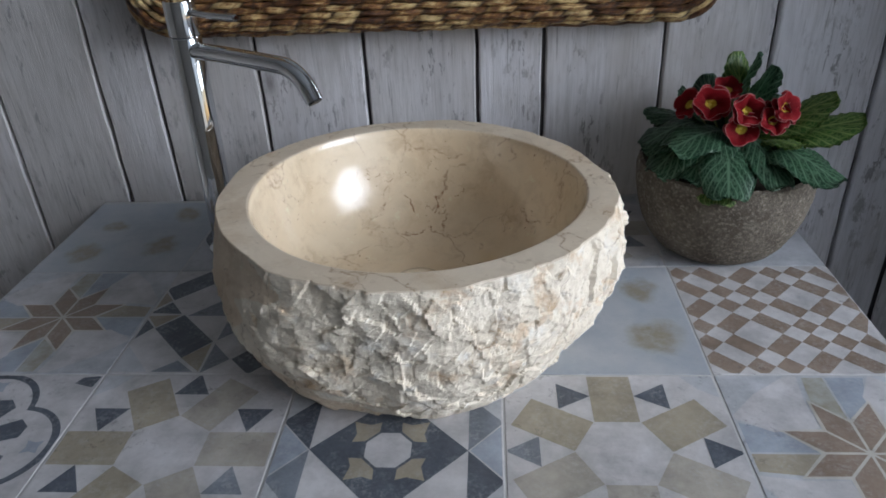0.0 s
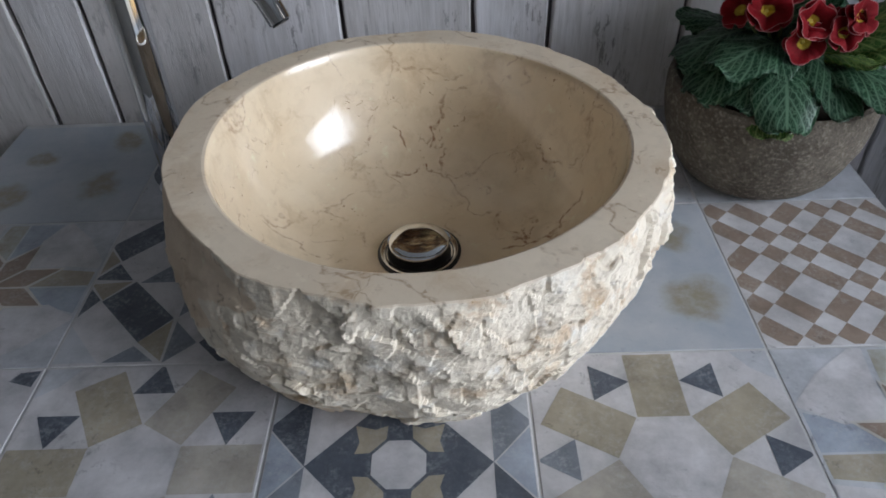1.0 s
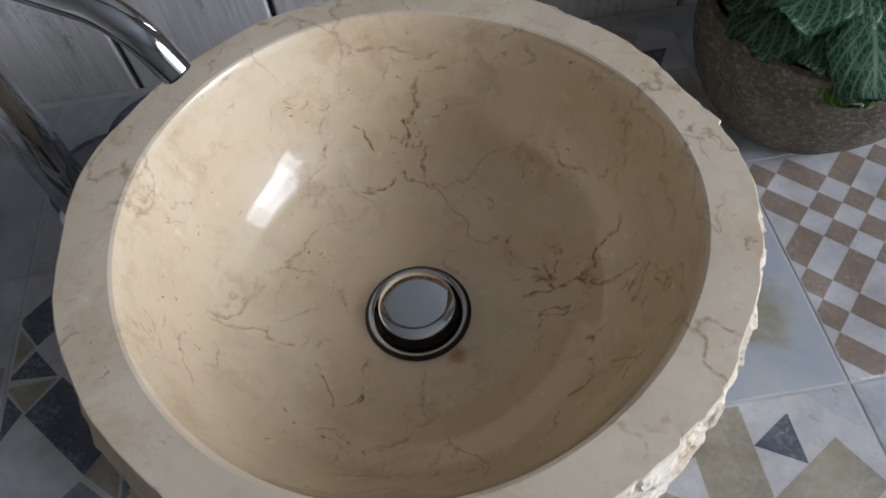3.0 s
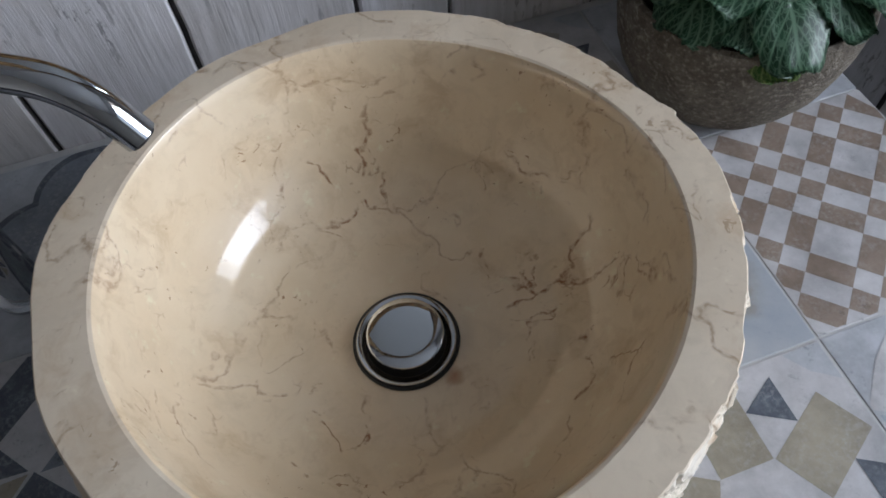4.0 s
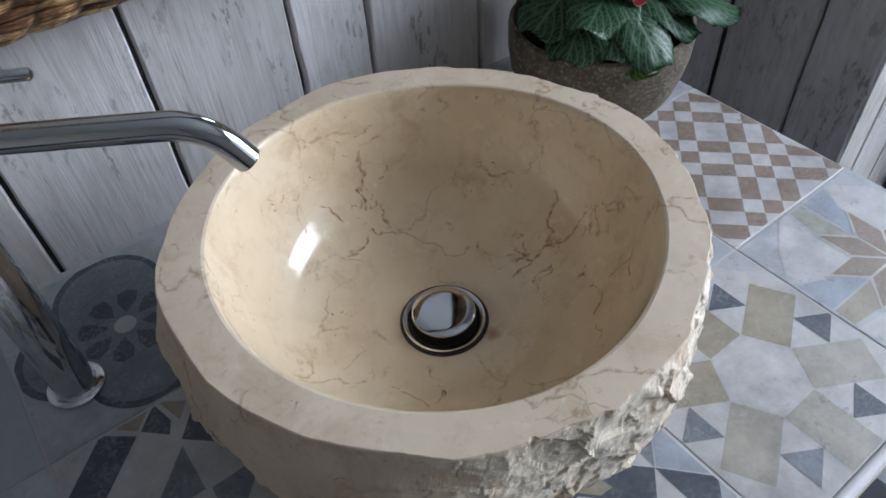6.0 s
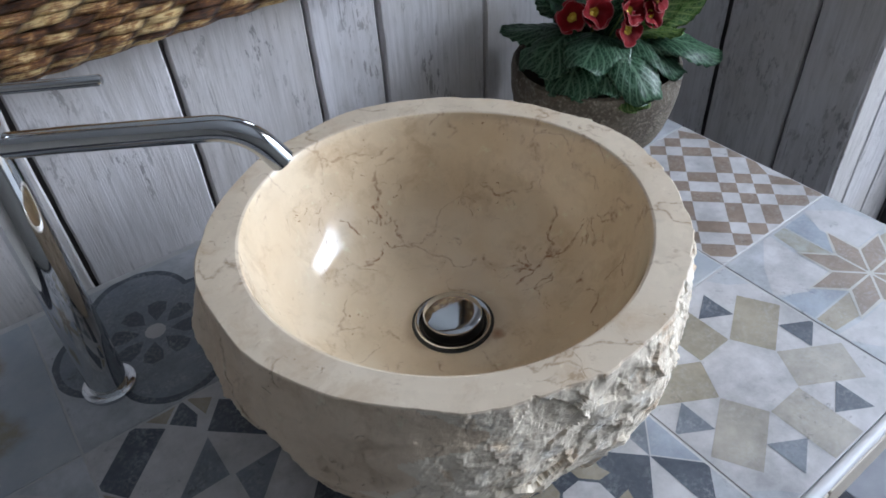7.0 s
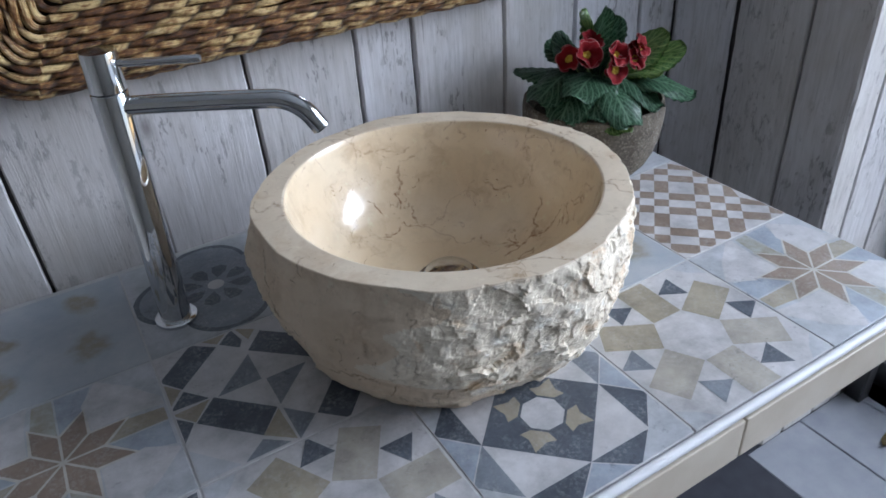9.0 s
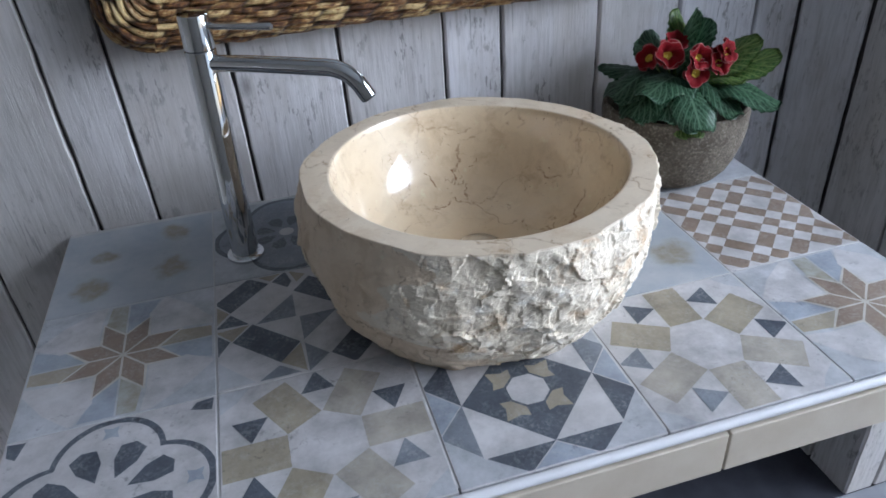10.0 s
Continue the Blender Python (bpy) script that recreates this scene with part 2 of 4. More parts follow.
def plank_mat():
    """Whitewashed boards: fine upright grain, scuffs down to grey wood, knots."""
    m = Mat("whitewashed_wood", 0.72, 0.0, 0.3)
    r = m.rand()
    v = m.coords((1, 1, 0.09), shift=r)
    vb = m.coords((1, 1, 0.35), shift=r)
    vk = m.coords((1, 1, 0.55), shift=r)
    grain = m.noise(v, 130, 6, 0.65, 0.4)
    fine = m.noise(v, 420, 3, 0.6)
    c = m.mix(m.ramp(grain, [(0.28, 0.0), (0.56, 1.0)]), (0.53, 0.52, 0.52), (0.74, 0.73, 0.745))
    c = m.mix(m.ramp(m.noise(vb, 8, 4), [(0.35, 0.0), (0.7, 0.55)]), c, (0.57, 0.56, 0.58))
    lines = m.noise(m.coords((1, 1, 0.022), shift=r), 330, 4, 0.7, 0.25)
    c = m.mix(m.ramp(lines, [(0.30, 0.45), (0.46, 0.0)]), c, (0.36, 0.345, 0.34))
    tone = m.mix(r, (0.86, 0.835, 0.79), (1.05, 1.05, 1.07))
    c = m.mix(1.0, c, tone, "MULTIPLY")
    area = m.ramp(m.noise(vb, 16, 4, 0.6), [(0.50, 0.0), (0.61, 1.0)])
    flake = m.ramp(m.noise(m.coords((1, 1, 0.30), shift=r), 110, 5, 0.72), [(0.555, 0.0), (0.60, 1.0)])
    scuff = m.math("MULTIPLY", flake, area)
    c = m.mix(m.math("MULTIPLY", scuff, 0.72), c, (0.17, 0.16, 0.16))
    streak = m.math("MULTIPLY", m.ramp(m.noise(m.coords((1, 1, 0.05), shift=r), 300, 3, 0.6), [(0.60, 0.0), (0.66, 1.0)]), m.ramp(m.noise(vb, 22, 3), [(0.48, 0.0), (0.62, 1.0)]))
    c = m.mix(m.math("MULTIPLY", streak, 0.6), c, (0.22, 0.21, 0.21))
    patch = m.math("MULTIPLY", m.ramp(m.noise(m.coords((1, 1, 0.45), shift=r), 52, 6, 0.75), [(0.55, 0.0), (0.62, 1.0)]), m.ramp(m.noise(vb, 9, 3, 0.6), [(0.50, 0.0), (0.60, 1.0)]))
    c = m.mix(m.math("MULTIPLY", patch, 0.7), c, (0.27, 0.255, 0.25))
    worn = m.ramp(m.noise(m.coords((1, 1, 0.5), shift=r), 6, 5, 0.65), [(0.47, 0.0), (0.68, 0.6)])
    c = m.mix(worn, c, (0.46, 0.425, 0.39))
    knot = m.ramp(m.voronoi(m.warp(vk, 30, 0.02), 7.5, "F1"), [(0.035, 1.0), (0.075, 0.35), (0.10, 0.0)])
    c = m.mix(m.math("MULTIPLY", knot, 0.75), c, (0.16, 0.14, 0.13))
    m.colour(c)
    m.bump(grain, 0.25, 0.0012)
    m.bump(lines, 0.5, 0.0012)
    m.bump(scuff, -0.3, 0.001)
    return m.m


def rope_mat():
    """Seagrass twists: each turn of the twist has its own tone, straw in the middle, with contact shade painted in
    where it dives under.
    """
    m = Mat("seagrass_rope", 0.36, 0.0, 0.55)
    tc, sep = m.n("ShaderNodeTexCoord"), m.n("ShaderNodeSeparateXYZ")
    m.put(sep.inputs[0], tc.outputs["UV"])
    u = sep.outputs[0]
    w = m.n("ShaderNodeTexWhiteNoise")
    w.noise_dimensions = "1D"
    m.put(w.inputs["W"], m.math("FLOOR", u))
    tone = w.outputs["Value"]
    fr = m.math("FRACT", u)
    fibre = m.noise(m.coords((1.0, 9, 1), "UV"), 2.6, 3, 0.6, 0.3)
    blot = m.noise(m.coords((2.2, 1.2, 1), "UV"), 2.0, 3, 0.6)
    x = m.math("ADD", m.math("MULTIPLY", tone, 0.26), m.math("ADD", m.math("MULTIPLY", fibre, 0.50), m.math("MULTIPLY", blot, 0.50)))
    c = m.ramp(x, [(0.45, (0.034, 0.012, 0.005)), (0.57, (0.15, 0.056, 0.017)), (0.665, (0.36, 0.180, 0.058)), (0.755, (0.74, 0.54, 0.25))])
    # crease shade put into the colour at both ends of a turn
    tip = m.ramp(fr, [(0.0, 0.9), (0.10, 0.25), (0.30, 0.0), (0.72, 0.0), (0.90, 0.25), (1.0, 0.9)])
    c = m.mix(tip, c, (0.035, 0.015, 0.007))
    m.colour(c)
    m.bump(fibre, 0.9, 0.003)
    return m.m


def leaf_mat(name, blade, vein):
    m = Mat(name, 0.36, 0.0, 0.5)
    tc = m.n("ShaderNodeTexCoord")
    s = m.n("ShaderNodeSeparateXYZ")
    m.put(s.inputs[0], tc.outputs["UV"])
    u, v = s.outputs[0], s.outputs[1]
    au = m.math("ABSOLUTE", u)
    mid = m.ramp(au, [(0.0, 1.0), (0.04, 0.8), (0.075, 0.0)])
    ph = m.math("FRACT", m.math("MULTIPLY", m.math("SUBTRACT", v, m.math("MULTIPLY", m.math("POWER", au, 0.8), 0.26)), 13.0))
    side = m.ramp(m.math("ABSOLUTE", m.math("SUBTRACT", ph, 0.5)), [(0.0, 0.95), (0.09, 0.5), (0.18, 0.0)])
    net = m.ramp(m.voronoi(m.coords((9, 26, 1), "UV"), 1.0), [(0.0, 0.62), (0.12, 0.0)])
    k = m.math("MAXIMUM", m.math("MAXIMUM", mid, side), net)
    c = m.mix(m.ramp(m.noise(tc.outputs["UV"], 4, 4), [(0.3, 0.0), (0.7, 1.0)]), tuple(x * 0.6 for x in blade), tuple(x * 1.25 for x in blade))
    m.colour(m.mix(m.math("MULTIPLY", k, 0.75), c, vein))
    m.bump(k, -1.0, 0.003)
    m.b.inputs["Subsurface Weight"].default_value = 0.05
    m.b.inputs["Subsurface Radius"].default_value = (0.002, 0.004, 0.001)
    return m.m


def petal_mat():
    m = Mat("petal_red", 0.75, 0.0, 0.15)
    tc = m.n("ShaderNodeTexCoord")
    s = m.n("ShaderNodeSeparateXYZ")
    m.put(s.inputs[0], tc.outputs["UV"])
    edge = m.ramp(s.outputs[1], [(0.0, (0.60, 0.42, 0.04)), (0.30, (0.50, 0.36, 0.05)), (0.37, (0.12, 0.001, 0.003)), (0.95, (0.20, 0.002, 0.006)), (0.995, (0.42, 0.18, 0.17))])
    n = m.noise(tc.outputs["UV"], 9, 4)
    m.colour(m.mix(m.ramp(n, [(0.35, 0.0), (0.7, 0.6)]), edge, m.mix(1.0, edge, (0.5, 0.4, 0.4), "MULTIPLY")))
    return m.m


GROUT, CHROME, PLANK, ROPE, PETAL = grout_mat(), chrome_mat(), plank_mat(), rope_mat(), petal_mat()
GAP = plain_mat("dark_gap", (0.055, 0.050, 0.050), (0.13, 0.12, 0.12), 0.9)
WALLPAINT = plain_mat("cream_wall_paint", (0.47, 0.45, 0.42), (0.54, 0.52, 0.48), 0.8, 5)
PLASTER = plain_mat("plaster", (0.80, 0.81, 0.82), (0.85, 0.86, 0.87), 0.85, 6)
BEIGE = plain_mat("beige_ceramic", (0.50, 0.43, 0.34), (0.61, 0.55, 0.46), 0.4, 12)
TRIM = plain_mat("white_trim", (0.62, 0.62, 0.64), (0.72, 0.72, 0.74), 0.45, 20, 0.0, 0.03)
SLAB = plain_mat("slab_board", (0.16, 0.15, 0.14), (0.24, 0.23, 0.21), 0.8)
NAVYFLOOR = plain_mat("dark_floor", (0.018, 0.020, 0.030), (0.035, 0.037, 0.050), 0.65, 25)
WHITEFLOOR = plain_mat("white_floorboard", (0.25, 0.265, 0.30), (0.33, 0.34, 0.37), 0.45, 14)
TERRACE = plain_mat("terrace_paving", (0.24, 0.24, 0.24), (0.33, 0.33, 0.32), 0.8, 3)
BLACK = plain_mat("black_frame", (0.012, 0.012, 0.014), (0.025, 0.025, 0.028), 0.4)
RUBBER = plain_mat("black_gasket", (0.008, 0.008, 0.008), (0.02, 0.02, 0.02), 0.5)
SOIL = plain_mat("potting_soil", (0.02, 0.014, 0.010), (0.05, 0.035, 0.022), 0.95, 200, 0, 0.8)
DRYLEAF = plain_mat("dry_leaf", (0.12, 0.09, 0.03), (0.26, 0.20, 0.08), 0.7, 200)
LEAF = leaf_mat("leaf_dark", (0.016, 0.072, 0.030), (0.25, 0.42, 0.27))
# yellow-green leaves, colour raised further to paint in sun on the right-hand ones
LEAF_LIGHT = leaf_mat("leaf_light", (0.065, 0.165, 0.030), (0.42, 0.52, 0.18))
STEM = plain_mat("stem", (0.14, 0.20, 0.07), (0.22, 0.28, 0.10), 0.6)
ANTHER = plain_mat("flower_eye", (0.50, 0.36, 0.03), (0.66, 0.52, 0.08), 0.6, 200)


def pot_mat():
    m = Mat("stone_pot", 0.9)
    v = m.coords()
    a, g = m.noise(v, 26, 6, 0.65), m.noise(v, 230, 5, 0.7)
    c = m.mix(m.ramp(a, [(0.3, 0.0), (0.7, 1.0)]), (0.075, 0.060, 0.042), (0.165, 0.138, 0.105))
    c = m.mix(m.ramp(g, [(0.52, 0.0), (0.66, 0.8)]), c, (0.31, 0.27, 0.22))
    c = m.mix(m.ramp(g, [(0.34, 0.8), (0.44, 0.0)]), c, (0.06, 0.05, 0.035))
    m.colour(c)
    m.bump(g, 0.9, 0.003)
    return m.m


POT = pot_mat()


def mirror_mat():
    m = Mat("mirror_silver", 0.02, 1.0)
    m.colour((0.86, 0.88, 0.88))
    return m.m


def glass_mat():
    m = Mat("door_glass", 0.02)
    m.b.inputs["Transmission Weight"].default_value = 1.0
    m.b.inputs["IOR"].default_value = 1.45
    return m.m


GLASS = glass_mat()


# ---- mesh helpers ----
def finish(name, bm, mats, parent=None, label="", smooth=False):
    if smooth:
        for e in bm.edges:
            if len(e.link_faces) == 2 and e.calc_face_angle(0.0) > radians(38):
                e.smooth = False
    me = bpy.data.meshes.new(name)
    bm.to_mesh(me)
    bm.free()
    for x in (mats if isinstance(mats, (list, tuple)) else [mats]):
        me.materials.append(x)
    if smooth:
        me.polygons.foreach_set("use_smooth", [True] * len(me.polygons))
    ob = new(name, me)
    if parent is not None:
        ob.parent = parent
    if label:
        ob["label"] = label
    return ob


def part(name, bm, mats, parent, label="", smooth=False):
    return finish(name, bm, mats, parent, label, smooth)


def thing(name, label, category, kind="", group=""):
    return tagged(new(name), label, category, group, kind)


def box(lo, hi, bevel=0.0, seg=2):
    bm = bmesh.new()
    bmesh.ops.create_cube(bm, size=1.0)
    size, mid = [b - a for a, b in zip(lo, hi)], [(a + b) / 2 for a, b in zip(lo, hi)]
    for v in bm.verts:
        v.co = Vector((v.co.x * size[0] + mid[0], v.co.y * size[1] + mid[1], v.co.z * size[2] + mid[2]))
    if bevel:
        bmesh.ops.bevel(bm, geom=bm.edges[:], offset=bevel, segments=seg, affect="EDGES", profile=0.5)
    return bm


def lathe(profile, steps=64, wobble=None):
    """Closed rings round z from (r, z) pairs; r = 0 closes the end."""
    bm = bmesh.new()
    rings = []
    for r, z in profile:
        if r < 1e-6:
            rings.append([bm.verts.new((0, 0, z))])
        else:
            rings.append([bm.verts.new((r * math.cos(2 * math.pi * i / steps), r * math.sin(2 * math.pi * i / steps), z)) for i in range(steps)])
    for a, b in zip(rings, rings[1:]):
        for i in range(steps):
            j = (i + 1) % steps
            if len(a) == 1:
                bm.faces.new((a[0], b[j], b[i])) if len(b) > 1 else None
            elif len(b) == 1:
                bm.faces.new((a[i], a[j], b[0]))
            else:
                bm.faces.new((a[i], a[j], b[j], b[i]))
    bmesh.ops.recalc_face_normals(bm, faces=bm.faces[:])
    return bm


def tube(points, radius, steps=20, cap=True):
    """A round tube along a list of points; radius may be a list."""
    bm = bmesh.new()
    pts = [Vector(p) for p in points]
    rad = radius if isinstance(radius, (list, tuple)) else [radius] * len(pts)
    rings, side = [], None
    for i, p in enumerate(pts):
        d = (pts[min(i + 1, len(pts) - 1)] - pts[max(i - 1, 0)]).normalized()
        side = (side - d * side.dot(d)).normalized() if side is not None else d.orthogonal().normalized()
        up = d.cross(side)
        rings.append([bm.verts.new(p + rad[i] * (side * math.cos(a) + up * math.sin(a))) for a in (2 * math.pi * k / steps for k in range(steps))])
    for a, b in zip(rings, rings[1:]):
        for i in range(steps):
            j = (i + 1) % steps
            bm.faces.new((a[i], a[j], b[j], b[i]))
    if cap:
        bm.faces.new(rings[0][::-1])
        bm.faces.new(rings[-1])
    bmesh.ops.recalc_face_normals(bm, faces=bm.faces[:])
    return bm


# ---- the room: floor, walls, ceiling ----
LEFT, NEAR, TOP = -1.75, -2.2, 2.45
floor = tagged(finish("floor", box((LEFT, NEAR, FLOOR - 0.06), (1.235, WALL_Y + 0.02, FLOOR)), NAVYFLOOR), "dark navy smooth floor under the counter", "floor", kind="structure")
ceiling = tagged(finish("ceiling", box((LEFT, NEAR, TOP), (DOOR_X + 0.1, WALL_Y + 0.1, TOP + 0.08)), PLASTER), "plain white plaster ceiling", "ceiling", kind="structure")
wall_west = tagged(finish("wall_west", box((LEFT - 0.1, NEAR, FLOOR - 0.06), (LEFT, WALL_Y + 0.1, TOP)), WALLPAINT), "plain cream painted wall", "wall", kind="structure")


def wall_with_hole(name, lo, hi, axis, hole, label):
    """A wall slab as four butted blocks round an opening. hole: (a0, a1, z0, z1) along its run."""
    bm = bmesh.new()
    a0, a1, z0, z1 = hole
    for (p0, p1, q0, q1) in ((lo[axis], a0, lo[2], hi[2]), (a1, hi[axis], lo[2], hi[2]), (a0, a1, lo[2], z0), (a0, a1, z1, hi[2])):
        if p1 - p0 < 1e-4 or q1 - q0 < 1e-4:
            continue
        l, h = list(lo), list(hi)
        l[axis], h[axis], l[2], h[2] = p0, p1, q0, q1
        b = box(l, h)
        me = bpy.data.meshes.new("tmp")
        b.to_mesh(me)
        b.free()
        bm.from_mesh(me)
        bpy.data.meshes.remove(me)
    return tagged(finish(name, bm, PLASTER), label, "wall", kind="structure")


tagged(finish("wall_south", box((LEFT, NEAR - 0.1, FLOOR - 0.06), (DOOR_X + 0.1, NEAR, TOP)), WALLPAINT), "plain cream painted wall", "wall", kind="structure")
wall_with_hole("wall_east", (DOOR_X, NEAR, FLOOR - 0.06), (DOOR_X + 0.1, REVEAL_Y, TOP), 1, (-1.85, 0.29, FLOOR, 2.1), "plain white plaster wall with a glazed door opening")
# the wall between the room's corner and the door niche
tagged(finish("wall_niche", box((WALL_X + 0.02, REVEAL_Y + 0.02, FLOOR - 0.06), (DOOR_X + 0.1, WALL_Y + 0.1, TOP)), GAP), "wall core behind whitewashed boards beside the door", "wall", kind="structure")


def boards(wall, cuts, z0, z1, place):
    """Upright boards between the cuts, each with worn, uneven long edges; place(a, z) gives the pose."""
    for a, b in zip(cuts, cuts[1:]):
        o = part("plank", plank(b - a, z1 - z0, a * 31.7), PLANK, wall)
        o.matrix_world = place((a + b) / 2, (z0 + z1) / 2)


def plank(width, height, seed):
    bm = bmesh.new()
    rows, n = [], 110
    for i in range(n + 1):
        z = height * (i / n - 0.5)
        l = 0.0023 + 0.0014 * noise.noise(Vector((z * 28, seed, 0))) + 0.0026 * max(0.0, noise.noise(Vector((z * 75, seed, 3))) - 0.15)
        r = 0.0023 + 0.0014 * noise.noise(Vector((z * 28, seed, 7))) + 0.0026 * max(0.0, noise.noise(Vector((z * 75, seed, 5))) - 0.15)
        x0, x1 = -width / 2 + l, width / 2 - r
        rows.append([bm.verts.new(q) for q in ((x0, 0.006, z), (x0, -0.0035, z), (x0 + 0.0022, -0.006, z), (x1 - 0.0022, -0.006, z), (x1, -0.0035, z), (x1, 0.006, z))])
    for p, q in zip(rows, rows[1:]):
        for k in range(6):
            j = (k + 1) % 6
            bm.faces.new((p[k], p[j], q[j], q[k]))
    bm.faces.new(rows[0][::-1])
    bm.faces.new(rows[-1])
    bmesh.ops.recalc_face_normals(bm, faces=bm.faces[:])
    return bm


wall_north = tagged(finish("wall_north", box((LEFT, WALL_Y + 0.010, FLOOR - 0.06), (WALL_X + 0.02, WALL_Y + 0.1, TOP)), GAP), "wall of upright whitewashed weathered boards", "wall", kind="structure")
CUTS = [-1.75, -1.60, -1.45, -1.36, -1.20, -1.05, -0.96, -0.80, -0.65, -0.50, -0.42, -0.27, -0.112, 0.042, 0.125, 0.276, 0.426, 0.580, 0.670, 0.828, 0.968, 1.112, 1.196]
boards(wall_north, CUTS, FLOOR, TOP, lambda a, z: pose(a, WALL_Y + 0.006, z))
# one board set across the corner
CORNER = math.degrees(math.atan2(0.548 - WALL_Y, WALL_X - 1.196))
boards(wall_north, [0.0, math.hypot(WALL_X - 1.196, WALL_Y - 0.548)], FLOOR, TOP, lambda a, z: pose((1.196 + WALL_X) / 2, (WALL_Y + 0.548) / 2, z, 0, 0, CORNER) @ pose(0, 0.006, 0))
wall_right = tagged(finish("wall_right", box((WALL_X + 0.010, REVEAL_Y + 0.012, FLOOR), (WALL_X + 0.02, WALL_Y, TOP)), GAP), "short side wall of whitewashed boards in shade", "wall", kind="structure")
boards(wall_right, [0.305, 0.408, 0.548], FLOOR, TOP, lambda a, z: pose(WALL_X + 0.006, a, z, 0, 0, -90))
wall_reveal = tagged(finish("wall_reveal", box((WALL_X + 0.02, REVEAL_Y + 0.010, FLOOR), (DOOR_X, REVEAL_Y + 0.02, TOP)), GAP), "door reveal of whitewashed boards in daylight", "wall", kind="structure")
boards(wall_reveal, [WALL_X, 1.35, 1.453, 1.56], FLOOR, TOP, lambda a, z: pose(a, REVEAL_Y + 0.006, z))

tagged(finish("floor_edge", box((1.2352, REVEAL_Y + 0.0005, FLOOR - 0.06), (WALL_X + 0.012, WALL_Y + 0.02, FLOOR - 0.0005)), NAVYFLOOR), "dark navy smooth floor along the side wall", "floor", kind="structure")
# white boards at the door
door_floor = tagged(finish("door_floor", box((1.235, NEAR, FLOOR - 0.06), (DOOR_X + 0.1, REVEAL_Y + 0.02, FLOOR - 0.012)), GAP), "white painted floorboards in front of the door", "floor", kind="structure")
for a, b in ((1.235, 1.41), (1.41, 1.58), (1.58, 1.70)):
    part("floorboard", box((a + 0.001, NEAR + 0.002, FLOOR - 0.012), (b - 0.001, REVEAL_Y, FLOOR), 0.002, 1), WHITEFLOOR, door_floor)

tagged(finish("ground", box((DOOR_X + 0.1, -25, FLOOR - 0.08), (45, 25, FLOOR - 0.02)), TERRACE), "pale grey terrace paving outside the glazed door", "ground", kind="structure")

# glazed door: dark frame in the opening
door = thing("door_1", "tall glazed door with a dark slim frame", "door", "structure")
for lo, hi in (((1.562, 0.262, FLOOR), (1.598, REVEAL_Y - 0.002, 2.1)), ((1.65, -0.52, FLOOR), (1.69, -0.48, 2.1)), ((1.65, -1.85, FLOOR), (1.69, -1.81, 2.1)), ((1.65, -1.81, 2.05), (1.69, 0.29, 2.1)),
               ((1.65, -0.48, FLOOR), (1.69, 0.29, FLOOR + 0.07)), ((1.65, -1.81, FLOOR), (1.69, -0.52, FLOOR + 0.07))):
    part("door_frame", box(lo, hi, 0.004), BLACK, door)
for y0, y1 in ((-0.48, 0.29), (-1.81, -0.52)):
    pane = part("door_pane", box((1.668, y0, FLOOR + 0.07), (1.673, y1, 2.05)), GLASS, door, "clear door glass")
    pane.visible_shadow = False

# ---- the tiled counter ----
counter = thing("washstand_counter", "wall-hung counter tiled with patchwork patterned ceramic tiles", "counter")
RIGHT = 0.995
part("slab", box((0.004, 0.006, Z - 0.058), (RIGHT - 0.003, WALL_Y - 0.001, Z - 0.0095)), SLAB, counter)
part("grout_bed", box((0.001, 0.010, Z - 0.0094), (RIGHT - 0.001, WALL_Y - 0.0015, Z - 0.0007)), GROUT, counter, "pale cement joints")
for a, b in ((0.0, 0.063), (0.063, 0.665), (0.665, RIGHT)):
    part("front_tile", box((a + 0.001, -0.006, Z - 0.064), (b - 0.001, 0.0055, Z - 0.012), 0.0015), BEIGE, counter, "plain beige edge tile")
part("side_tile", box((-0.006, 0.006, Z - 0.064), (0.0035, WALL_Y - 0.002, Z - 0.010), 0.0015), BEIGE, counter, "plain beige edge tile")
bm = tube([(-0.004, 0.0, Z - 0.0047), (RIGHT + 0.001, 0.0, Z - 0.0047)], 0.0050, 16)
part("edge_trim", bm, TRIM, counter, "white rounded edge trim", True)


def clip(poly, lo=0.012, hi=0.988):
    for ax, lim, sgn in ((0, lo, 1), (0, hi, -1), (1, lo, 1), (1, hi, -1)):
        out = []
        for a, b in zip(poly, poly[1:] + poly[:1]):
            da, db = sgn * (a[ax] - lim), sgn * (b[ax] - lim)
            if da >= 0:
                out.append(a)
            if da * db < 0:
                k = da / (da - db)
                out.append((a[0] + k * (b[0] - a[0]), a[1] + k * (b[1] - a[1])))
        poly = out
        if len(poly) < 3:
            return []
    return poly


def spin(poly, deg, c=0.5):
    k, s = math.cos(radians(deg)), math.sin(radians(deg))
    return [(c + (x - c) * k - (y - c) * s, c + (x - c) * s + (y - c) * k) for x, y in poly]


def polar(r, deg):
    return (0.5 + r * math.cos(radians(deg)), 0.5 + r * math.sin(radians(deg)))


